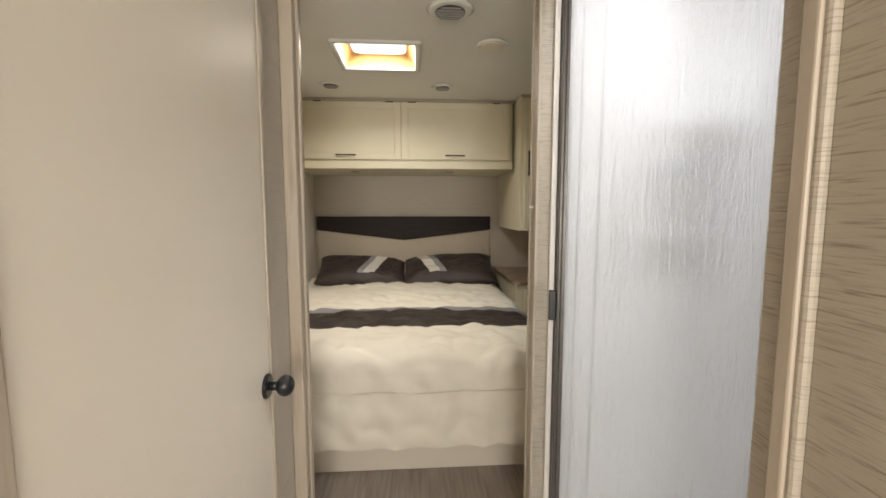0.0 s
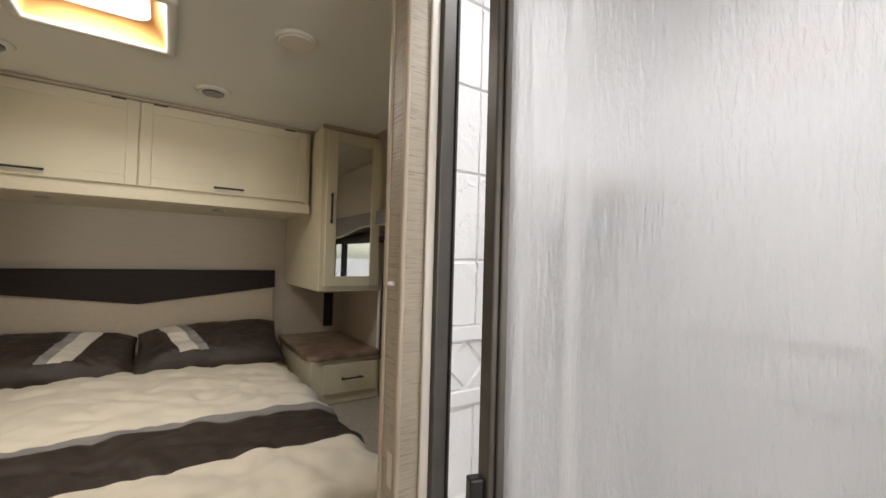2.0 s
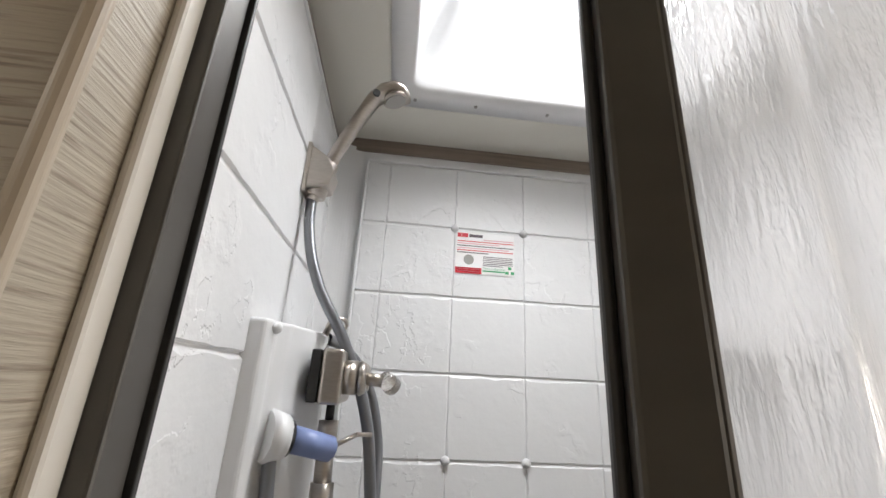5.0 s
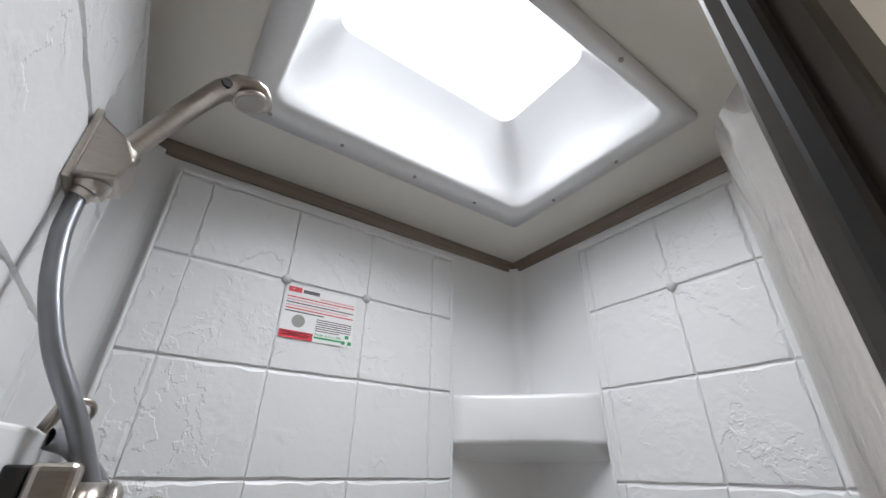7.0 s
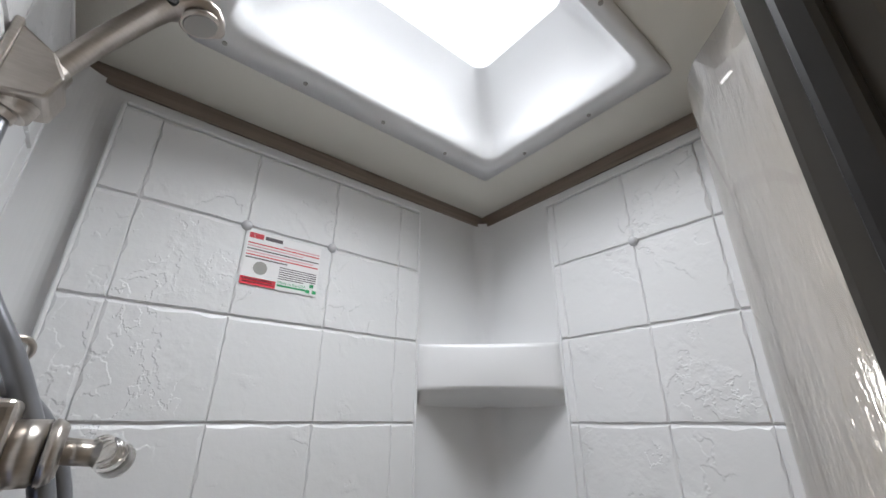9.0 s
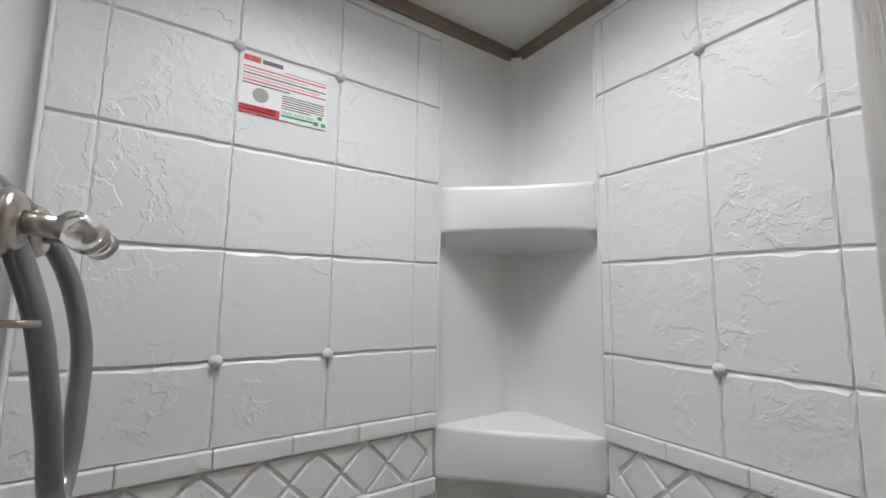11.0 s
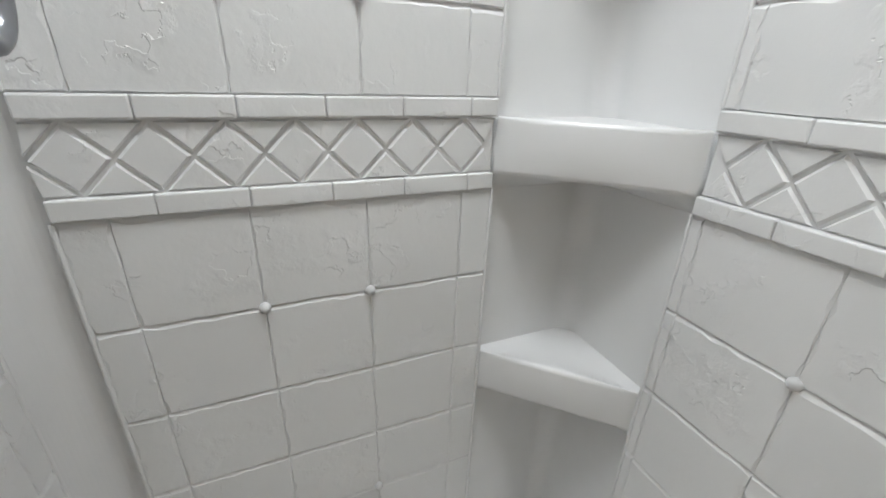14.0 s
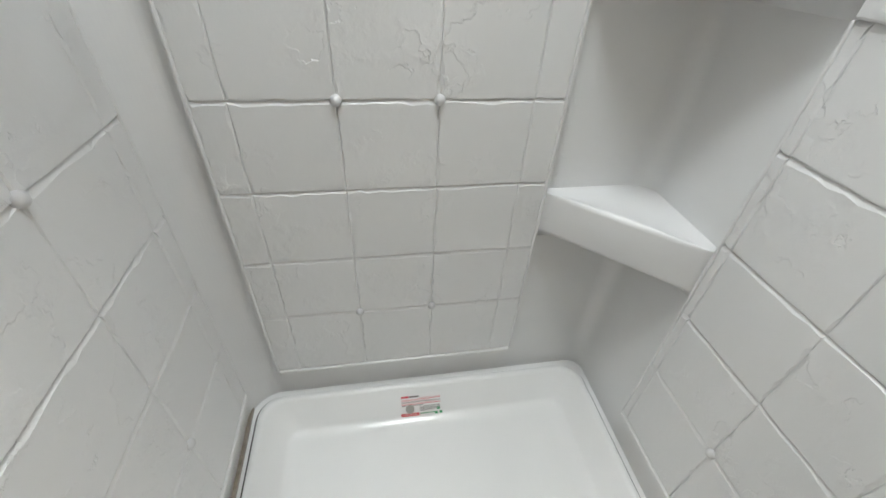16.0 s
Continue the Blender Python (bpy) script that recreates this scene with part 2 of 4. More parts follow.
def add_box(bm, x0, x1, y0, y1, z0, z1, bevel=0.0, seg=2):
    r = bmesh.ops.create_cube(bm, size=1.0)
    vs = r["verts"]
    for v in vs:
        v.co = Vector(((x0 + x1) / 2 + v.co.x * (x1 - x0), (y0 + y1) / 2 + v.co.y * (y1 - y0), (z0 + z1) / 2 + v.co.z * (z1 - z0)))
    if bevel:
        es = list({e for v in vs for e in v.link_edges})
        bmesh.ops.bevel(bm, geom=es, offset=bevel, segments=seg, affect="EDGES", profile=0.5)


def box(name, x0, x1, y0, y1, z0, z1, material, bevel=0.0, parent=None, seg=2):
    bm = bmesh.new()
    add_box(bm, min(x0, x1), max(x0, x1), min(y0, y1), max(y0, y1), min(z0, z1), max(z0, z1), bevel, seg)
    return mesh_ob(name, bm, material, parent, smooth=False)


def add_rod(bm, a, b, r1, r2=None, seg=20):
    a, b = Vector(a), Vector(b)
    r2 = r1 if r2 is None else r2
    d = b - a
    m = Matrix.Translation((a + b) / 2) @ d.to_track_quat("Z", "Y").to_matrix().to_4x4()
    bmesh.ops.create_cone(bm, cap_ends=True, segments=seg, radius1=r1, radius2=r2, depth=d.length, matrix=m)


def rod(name, a, b, r1, material, r2=None, parent=None, seg=20, bevel=0.0):
    bm = bmesh.new()
    add_rod(bm, a, b, r1, r2, seg)
    if bevel:
        caps = [e for e in bm.edges if any(len(f.verts) > 4 for f in e.link_faces)]
        bmesh.ops.bevel(bm, geom=caps, offset=bevel, segments=2, affect="EDGES")
    ob = mesh_ob(name, bm, material, parent)
    for p in ob.data.polygons:
        p.use_smooth = len(p.vertices) == 4
    return ob


def ball(name, c, r, material, parent=None, squash=(1, 1, 1), seg=20):
    bm = bmesh.new()
    bmesh.ops.create_uvsphere(bm, u_segments=seg, v_segments=seg // 2, radius=r)
    for v in bm.verts:
        v.co = Vector(c) + Vector((v.co.x * squash[0], v.co.y * squash[1], v.co.z * squash[2]))
    return mesh_ob(name, bm, material, parent, smooth=True)


def tube(name, pts, r, material, parent=None):
    cu = bpy.data.curves.new(name, "CURVE")
    cu.dimensions, cu.bevel_depth, cu.bevel_resolution, cu.resolution_u = "3D", r, 5, 14
    sp = cu.splines.new("BEZIER")
    sp.bezier_points.add(len(pts) - 1)
    for p, c in zip(sp.bezier_points, pts):
        p.co = c
        p.handle_left_type = p.handle_right_type = "AUTO"
    tmp = bpy.data.objects.new(name, cu)
    scene.collection.objects.link(tmp)
    me = bpy.data.meshes.new_from_object(tmp.evaluated_get(bpy.context.evaluated_depsgraph_get()))
    bpy.data.objects.remove(tmp)
    me.name = name
    me.materials.clear()
    me.materials.append(material)
    for p in me.polygons:
        p.use_smooth = True
    ob = new(name, me)
    if parent:
        ob.parent = parent
    return ob


def empty(name, at=(0, 0, 0)):
    return new(name)


def prism(name, pts, axis, lo, hi, material, parent=None, bevel=0.0, smooth=False, seg=2):
    """A flat outline pushed along an axis; pts are the two other coordinates in x, y, z order."""
    bm = bmesh.new()

    def at(p, w):
        return {"x": (w, p[0], p[1]), "y": (p[0], w, p[1]), "z": (p[0], p[1], w)}[axis]

    lo_v = [bm.verts.new(at(p, lo)) for p in pts]
    hi_v = [bm.verts.new(at(p, hi)) for p in pts]
    bm.faces.new(lo_v)
    bm.faces.new(hi_v[::-1])
    n = len(pts)
    for i in range(n):
        bm.faces.new((lo_v[i], lo_v[(i + 1) % n], hi_v[(i + 1) % n], hi_v[i]))
    bmesh.ops.recalc_face_normals(bm, faces=bm.faces[:])
    if bevel:
        bmesh.ops.bevel(bm, geom=bm.edges[:], offset=bevel, segments=seg, affect="EDGES", profile=0.5)
    return mesh_ob(name, bm, material, parent, smooth)


def round_rect(x0, x1, y0, y1, r, n=6):
    pts = []
    for cx, cy, a in ((x1 - r, y1 - r, 0), (x0 + r, y1 - r, 90), (x0 + r, y0 + r, 180), (x1 - r, y0 + r, 270)):
        for i in range(n + 1):
            t = radians(a + 90 * i / n)
            pts.append((cx + r * math.cos(t), cy + r * math.sin(t)))
    return pts


def loft(name, rings, material, parent=None, cap_first=False, cap_last=False, smooth=True):
    bm = bmesh.new()
    vs = [[bm.verts.new(p) for p in ring] for ring in rings]
    n = len(vs[0])
    for a, b in zip(vs, vs[1:]):
        for i in range(n):
            bm.faces.new((a[i], a[(i + 1) % n], b[(i + 1) % n], b[i]))
    if cap_first:
        bm.faces.new(vs[0])
    if cap_last:
        bm.faces.new(vs[-1])
    return mesh_ob(name, bm, material, parent, smooth)


def structure(ob, label=""):
    return tagged(ob, label=label, kind="structure")


# ---- large structure ----
CEIL_Z, HALL_Z, BED_Z = 2.1, -0.08, 0.03
XL, XR = -0.828, 0.79          # hall's left wall, coach's outer wall
BX0, BX1, BY1 = -1.365, 0.745, 2.545


def ceiling():
    """One board with the two roof openings cut through it."""
    xs = [-1.5, -0.842, -0.445, 0.118, 0.508, 0.95]
    ys = [-3.0, -0.757, -0.152, 0.872, 1.245, 2.7]
    bm = bmesh.new()
    for i in range(5):
        for j in range(5):
            if (i, j) in ((1, 3), (3, 1)):
                continue
            add_box(bm, xs[i], xs[i + 1], ys[j], ys[j + 1], CEIL_Z, CEIL_Z + 0.04)
    bmesh.ops.remove_doubles(bm, verts=bm.verts[:], dist=0.0001)
    inner = [f for f in bm.faces if sum(1 for g in bm.faces if g != f and set(g.verts) == set(f.verts))]
    bmesh.ops.delete(bm, geom=inner, context="FACES_ONLY")
    return structure(mesh_ob("ceiling", bm, CEIL))


ceiling()
structure(box("floor", -1.5, 0.95, -3.0, 0.03, HALL_Z - 0.04, HALL_Z, VINYL))
structure(box("floor_bedroom", -1.5, 0.95, 0.031, 2.7, BED_Z - 0.15, BED_Z, VINYL))
structure(box("wall_hall_left", XL - 0.05, XL, -2.9, 0.0, HALL_Z, CEIL_Z, WOOD_W), "pale wood-grain wallboard beside the cream door")
structure(box("wall_bedroom_front", BX0, -0.80, 0.002, 0.045, HALL_Z, CEIL_Z, WOOD_W))
structure(box("wall_bedroom_left", BX0 - 0.05, BX0, 0.0, 2.6, BED_Z, CEIL_Z, DOOR))
structure(box("wall_bedroom_back", BX0 - 0.05, BX1 + 0.06, BY1, BY1 + 0.05, BED_Z, CEIL_Z, WOOD_W))
structure(box("wall_hall_near_right", -0.035, 0.02, -2.9, -0.863, HALL_Z, CEIL_Z, WOOD_H), "pale wood-grain wallboard beside the shower")
structure(box("wall_partition", -0.06, 0.79, 0.046, 0.075, HALL_Z, CEIL_Z, WOOD_W))


def wall_with_hole(name, axis, w0, w1, a0, a1, z0, z1, ha0, ha1, hz0, hz1, material):
    bm = bmesh.new()
    for p0, p1, q0, q1 in ((a0, ha0, z0, z1), (ha1, a1, z0, z1), (ha0, ha1, z0, hz0), (ha0, ha1, hz1, z1)):
        if axis == "x":
            add_box(bm, w0, w1, p0, p1, q0, q1)
        else:
            add_box(bm, p0, p1, w0, w1, q0, q1)
    return structure(mesh_ob(name, bm, material))


WY0, WY1, WZ0, WZ1 = 0.62, 1.72, 0.72, 1.50
wall_with_hole("wall_bedroom_right", "x", BX1, BX1 + 0.045, 0.0751, 2.6, BED_Z, CEIL_Z, WY0, WY1, WZ0, WZ1, WOOD_W)
# unseen end wall added to close the hall, with an opening for the fill lamp
wall_with_hole("wall_unseen_hall_end", "y", -2.95, -2.9, XL - 0.05, 0.02, HALL_Z, CEIL_Z, -0.7, -0.1, 0.95, 1.75, WOOD_H)

# shower jamb: wallboard face, rounded corner bead, milky strip, bronze channel
jamb = structure(box("jamb_shower_far", -0.079, -0.02, -0.012, 0.046, HALL_Z, CEIL_Z, WOOD_H, 0.004), "pale wood-grain post between bedroom and shower")
box("outer_bead", -0.083, -0.073, -0.0165, -0.006, HALL_Z, CEIL_Z, WOOD_V, 0.0045, jamb, 3)
box("edge_bead", -0.083, -0.070, 0.041, 0.053, HALL_Z, CEIL_Z, WOOD_V, 0.003, jamb)
box("milky_strip", -0.036, -0.0175, -0.0195, -0.0122, HALL_Z, CEIL_Z, CLEAR, 0.0028, jamb)
ch = box("channel", -0.0170, 0.012, -0.030, 0.016, HALL_Z, 1.97, DARK, 0.002, jamb)
box("gasket", 0.0122, 0.017, -0.034, 0.016, HALL_Z, 1.97, BLACK, 0.001, jamb)
near = structure(box("jamb_shower_near", -0.045, 0.02, -0.862, -0.803, HALL_Z, CEIL_Z, WOOD_H, 0.005), "pale wood-grain trim post at the shower")
box("bead", -0.052, -0.045, -0.855, -0.835, HALL_Z, CEIL_Z, WOOD_V, 0.003, near)
trim = structure(box("trim_bedroom_door_left", -0.828, -0.789, -0.028, 0.05, HALL_Z, CEIL_Z, WOOD_V, 0.005), "pale wood door frame post")
box("stop_strip", -0.789, -0.781, 0.005, 0.03, HALL_Z, CEIL_Z, WOOD_V, 0.002, trim)
structure(box("trim_door_head", -0.789, -0.092, -0.02, 0.045, 2.075, CEIL_Z, WOOD_V, 0.003))
structure(box("step_riser", -0.789, -0.092, 0.016, 0.03, HALL_Z, BED_Z, WOOD_V, 0.002))

# ---- shower ----
SL, SB, SR = 0.04, 0.735, -0.955      # left, back and right wall planes


def shower_shell():
    """Smooth moulded surround: a wide cove at one back corner, a tight one at the other."""
    plan = [(-0.005, SL)]
    r = 0.085
    for i in range(19):
        a = radians(90 - 90 * i / 18)
        plan.append((SB - r + r * math.cos(a), SL - r + r * math.sin(a)))
    r = 0.045
    for i in range(19):
        a = radians(-90 * i / 18)
        plan.append((SB - r + r * math.cos(a), SR + r + r * math.sin(a)))
    plan.append((0.02, SR))
    outer = [(0.02, SR - 0.012), (SB + 0.012, SR - 0.012), (SB + 0.012, SL + 0.005), (-0.005, SL + 0.005)]
    ob = prism("wall_shower_surround", plan + outer, "z", 0.0, 2.072, WHITE)
    for p in ob.data.polygons:
        p.use_smooth = False
    return structure(ob, "glossy white moulded plastic shower surround")


surround = shower_shell()
structure(box("wall_shower_outer", 0.75, 0.79, -1.02, 0.0459, HALL_Z, CEIL_Z, WHITE))
structure(box("wall_shower_side", 0.0201, 0.75, -1.02, -0.97, HALL_Z, CEIL_Z, WHITE))

ROWS = [2.025, 1.858, 1.683, 1.507, 1.330, 1.198, 1.040, 0.867, 0.694, 0.522, 0.352, 0.148]
BACK = [-0.055, -0.113, -0.286, -0.463, -0.637, -0.697]
RIGHT = [0.478, 0.458, 0.274, 0.123, 0.062]
LEFT = [0.035, 0.110, 0.425, 0.610, 0.655]
BAND = {"back": (-0.094, 7, 0.0898), "right": (0.408, 4, 0.087), "left": (0.085, 6, 0.094)}   # first diamond, count, pitch
T = 0.018                               # panel stands proud of the shell


def place_on(wall):
    """Maps (along, height, out) to the world for a wall."""
    if wall == "back":
        return lambda a, z, o: (SB - o, a, z)
    if wall == "right":
        return lambda a, z, o: (a, SR + o, z)
    return lambda a, z, o: (a, SL - o, z)


def slab(name, wall, a0, a1, z0, z1, o0, o1, material, parent, bevel):
    f = place_on(wall)
    p, q = f(a0, z0, o0), f(a1, z1, o1)
    return box(name, p[0], q[0], p[1], q[1], p[2], q[2], material, bevel, parent, 2)


def tile_mesh(w, h, depth, bevel):
    """A tile in its own plane, centre at the origin: bevelled rim with slightly ragged edges."""
    bm = bmesh.new()
    n, m = max(2, int(w / 0.022)), max(2, int(h / 0.016))
    loop = []
    for i in range(n):
        loop.append((-w / 2 + w * i / n, -h / 2))
    for i in range(m):
        loop.append((w / 2, -h / 2 + h * i / m))
    for i in range(n):
        loop.append((w / 2 - w * i / n, h / 2))
    for i in range(m):
        loop.append((-w / 2, h / 2 - h * i / m))
    # level joints are deep and wide, upright ones shallow and chipped
    low = [bm.verts.new((x, y, depth * (0.45 if abs(x) > w / 2 - 1e-5 and abs(y) < h / 2 - 1e-5 else 0.0))) for x, y in loop]
    hi = []
    for x, y in loop:
        k = bevel * random.uniform(0.5, 1.6)
        c = bevel * (random.uniform(0.25, 0.7) if random.random() < 0.6 else random.uniform(0.8, 2.0))
        hi.append(bm.verts.new((x * (1 - 2 * c / w), y * (1 - (3.6 if y > 0 else 1.2) * k / h), depth)))
    for i in range(len(loop)):
        j = (i + 1) % len(loop)
        bm.faces.new((low[i], low[j], hi[j], hi[i]))
    bm.faces.new(hi)
    me = bpy.data.meshes.new("tile")
    bmesh.ops.recalc_face_normals(bm, faces=bm.faces[:])
    bm.to_mesh(me)
    bm.free()
    me.materials.append(SLATE)
    return me


TILES = {}
FACE = {"back": Matrix(((0, 0, -1), (1, 0, 0), (0, 1, 0))), "right": Matrix(((1, 0, 0), (0, 0, 1), (0, 1, 0))), "left": Matrix(((1, 0, 0), (0, 0, -1), (0, 1, 0)))}


def tile(wall, a0, a1, z0, z1, parent):
    w, h = round(abs(a1 - a0) - 0.0004, 4), round(abs(z1 - z0) - 0.002, 3)
    if (w, h) not in TILES:
        TILES[w, h] = tile_mesh(w, h, 0.0044, 0.0034)
    ob = new("tile", TILES[w, h])
    ob.matrix_world = Matrix.Translation(place_on(wall)((a0 + a1) / 2, (z0 + z1) / 2, T)) @ FACE[wall].to_4x4()
    ob.parent = parent
    return ob


def stud(wall, a, z, parent):
    p = place_on(wall)(a, z, T + 0.004)
    return ball("stud", p, 0.0102, STUD, parent, seg=14)


def diamond_band(wall, a0, a1, d0, n, step, parent):
    """Two rails of small bricks with a row of raised diamonds and half-diamonds between them."""
    z0, z1, rail = ROWS[6], ROWS[5], 0.031
    sg = math.copysign(1, a1 - a0)
    a = a0
    while abs(a1 - a) > 0.004:
        b = a + sg * min(0.118, abs(a1 - a))
        for zc in (z1 - rail / 2, z0 + rail / 2):
            slab("rail_brick", wall, a + sg * 0.0003, b - sg * 0.0003, zc - rail / 2 + 0.001, zc + rail / 2, T - 0.003, T + 0.0105, SLATE, parent, 0.003)
        a = b
    lo, hi, g = z0 + rail + 0.002, z1 - rail - 0.002, 0.0024
    mid = (lo + hi) / 2
    st = sg * step
    f = place_on(wall)
    shapes = []
    for i in range(n):
        c = d0 + st * i
        shapes.append(("diamond_tile", [(c - st / 2 + sg * g, mid), (c, lo + 0.001), (c + st / 2 - sg * g, mid), (c, hi - 0.001)]))
    for i in range(n + 1):
        e = d0 + st * (i - 0.5)
        p, q = e - st / 2 + sg * 2 * g, e + st / 2 - sg * 2 * g
        p = max(p, a0) if sg > 0 else min(p, a0)
        q = min(q, a1) if sg > 0 else max(q, a1)
        shapes.append(("triangle_tile", [(p, lo), (q, lo), (e, mid - 2 * g)]))
        shapes.append(("triangle_tile", [(p, hi), (q, hi), (e, mid + 2 * g)]))
    for name, pts in shapes:
        bm = bmesh.new()
        cx, cz = sum(p[0] for p in pts) / len(pts), sum(p[1] for p in pts) / len(pts)
        low = [bm.verts.new(f(p[0], p[1], T)) for p in pts]
        top = [bm.verts.new(f(cx + (p[0] - cx) * 0.88, cz + (p[1] - cz) * 0.86, T + 0.0046)) for p in pts]
        bm.faces.new(top)
        for q in range(len(pts)):
            bm.faces.new((low[q], low[(q + 1) % len(pts)], top[(q + 1) % len(pts)], top[q]))
        mesh_ob(name, bm, SLATE, parent)


def tiled_panel(wall, cols, name):
    lo, hi = ROWS[-1], ROWS[0]
    panel = structure(slab("panel_shower_" + name, wall, cols[0], cols[-1], lo - 0.004, hi + 0.004, -0.004, T, WHITE, None, 0.006), "white plastic wall panel moulded as stone tiles with a diamond band")
    for r in range(11):
        if r == 5:
            continue
        for c in range(len(cols) - 1):
            tile(wall, cols[c], cols[c + 1], ROWS[r + 1], ROWS[r], panel)
    d0, n, step = BAND[wall]
    diamond_band(wall, cols[0], cols[-1], d0, n, step, panel)
    return panel


pb = tiled_panel("back", BACK, "back")
pr = tiled_panel("right", RIGHT, "right")
pl = tiled_panel("left", LEFT, "left")
for z in (ROWS[1], ROWS[4], ROWS[7], ROWS[10]):
    for a in (BACK[2], BACK[3]):
        stud("back", a, z, pb)
    stud("right", RIGHT[2], z, pr)
    stud("left", LEFT[2], z, pl)
for p, w, a0, a1 in ((pb, "back", BACK[0], BACK[-1]), (pr, "right", RIGHT[0], RIGHT[-1]), (pl, "left", LEFT[0], LEFT[-1])):
    for a, sg in ((a0, 1), (a1, -1)):
        d = math.copysign(0.0055, a1 - a0) * sg
        for z0, z1 in ((ROWS[-1], ROWS[6] - 0.001), (ROWS[5] + 0.001, ROWS[0])):
            slab("rim_bead", w, a - d, a + d * 0.2, z0, z1, T - 0.006, T + 0.0065, WHITE, p, 0.0028)
    slab("rim_bead", w, a0, a1, ROWS[0], ROWS[0] + 0.008, T - 0.006, T + 0.0065, WHITE, p, 0.0028)
    slab("bottom_lip", w, a0, a1, 0.132, 0.146, T - 0.004, T + 0.007, WHITE, p, 0.004)


def corner_shelf(z1):
    """A corner shelf moulded in one piece: dished top, upright front, tapering underside."""
    z0 = z1 - 0.102
    a, b = Vector((0.714, -0.702, 0)), Vector((0.483, -0.934, 0))
    corner = Vector((SB + 0.002, SR - 0.002, 0))
    n = 12
    out = Vector((-0.7071, 0.7071, 0))
    bm = bmesh.new()
    rows = []
    for i in range(n + 1):
        t = i / n
        bow = 0.001 * math.sin(math.pi * t)
        f = a.lerp(b, t) + out * bow
        back = (Vector((SB + 0.002, -0.702, 0)).lerp(corner, min(1, 2 * t)) if t <= 0.5 else corner.lerp(Vector((0.483, SR - 0.002, 0)), 2 * t - 1))
        col = []
        for s, dz in ((1.0, -0.004), (0.5, -0.012), (0.14, -0.006), (0.05, 0.0), (0.012, -0.003), (0.0, -0.010)):
            p = f.lerp(back, s)
            col.append((p.x, p.y, z1 + dz))
        for s, dz in ((0.0, 0.010), (0.015, 0.002), (0.06, 0.0), (0.5, -0.014), (1.0, -0.034)):
            p = f.lerp(back, s)
            col.append((p.x, p.y, z0 + dz))
        rows.append([bm.verts.new(c) for c in col])
    for p, q in zip(rows, rows[1:]):
        for i in range(len(p) - 1):
            bm.faces.new((p[i], p[i + 1], q[i + 1], q[i]))
    bm.faces.new(rows[0])
    bm.faces.new(rows[-1])
    bmesh.ops.remove_doubles(bm, verts=bm.verts[:], dist=0.0004)
    ob = mesh_ob("corner_shelf", bm, WHITE, None, True)
    return tagged(ob, "white moulded plastic corner shelf in the shower", "shelf", "shower corner shelves")


for z in (1.677, 1.168, 0.670):
    corner_shelf(z)


def shower_pan():
    pan = empty("shower_pan")
    tagged(pan, "white plastic shower pan with rounded corners and raised lip", "shower pan")
    rr = lambda x0, x1, y0, y1, r, z: [(x, y, z) for x, y in round_rect(x0, x1, y0, y1, r)]
    x0, x1, y0, y1 = 0.045, 0.712, -0.935, 0.016
    rings = [rr(x0, x1, y0, y1, 0.06, -0.075), rr(x0, x1, y0, y1, 0.06, 0.028), rr(x0 + 0.004, x1 - 0.004, y0 + 0.004, y1 - 0.004, 0.058, 0.034),
             rr(x0 + 0.016, x1 - 0.016, y0 + 0.016, y1 - 0.016, 0.05, 0.034), rr(x0 + 0.022, x1 - 0.022, y0 + 0.022, y1 - 0.022, 0.048, 0.028),
             rr(x0 + 0.03, x1 - 0.03, y0 + 0.03, y1 - 0.03, 0.05, 0.016), rr(x0 + 0.07, x1 - 0.07, y0 + 0.07, y1 - 0.07, 0.05, -0.026), rr(x0 + 0.08, x1 - 0.08, y0 + 0.08, y1 - 0.08, 0.05, -0.034),
             rr(x0 + 0.11, x1 - 0.11, y0 + 0.11, y1 - 0.11, 0.05, -0.037)]
    loft("basin", rings, PANM, pan, cap_last=True)
    rod("drain", (0.30, -0.44, -0.037), (0.30, -0.44, -0.034), 0.045, NICKEL, parent=pan)
    loft("flange", [rr(x0 - 0.03, x1 + 0.03, y0 - 0.03, y1 + 0.03, 0.07, 0.0185), rr(x0 - 0.0062, x1 + 0.0062, y0 - 0.0062, y1 + 0.0062, 0.064, 0.0185)], PANM, pan)
    loft("caulk", [rr(x0 - 0.006, x1 + 0.006, y0 - 0.006, y1 + 0.006, 0.064, 0.019), rr(x0 - 0.0005, x1 + 0.0005, y0 - 0.0005, y1 + 0.0005, 0.06, 0.019)], BLACK, pan)
    return pan


shower_pan()
structure(box("pan_surround", 0.02, 0.75, -0.97, 0.045, HALL_Z, -0.07, WHITE))
structure(box("shower_threshold", -0.04, 0.044, -0.803, -0.045, HALL_Z, 0.06, WHITE, 0.008), "white shower threshold under the sliding screen")

# ceiling trim round the shower
ct = structure(box("trim_shower_back", 0.730, 0.735, SR + 0.005, 0.035, 2.062, CEIL_Z, WOOD_DARK, 0.001))
structure(box("trim_shower_right", 0.02, 0.735, SR, SR + 0.005, 2.062, CEIL_Z, WOOD_DARK, 0.001))
structure(box("trim_shower_left", 0.02, 0.735, 0.035, 0.04, 2.062, CEIL_Z, WOOD_DARK, 0.001))


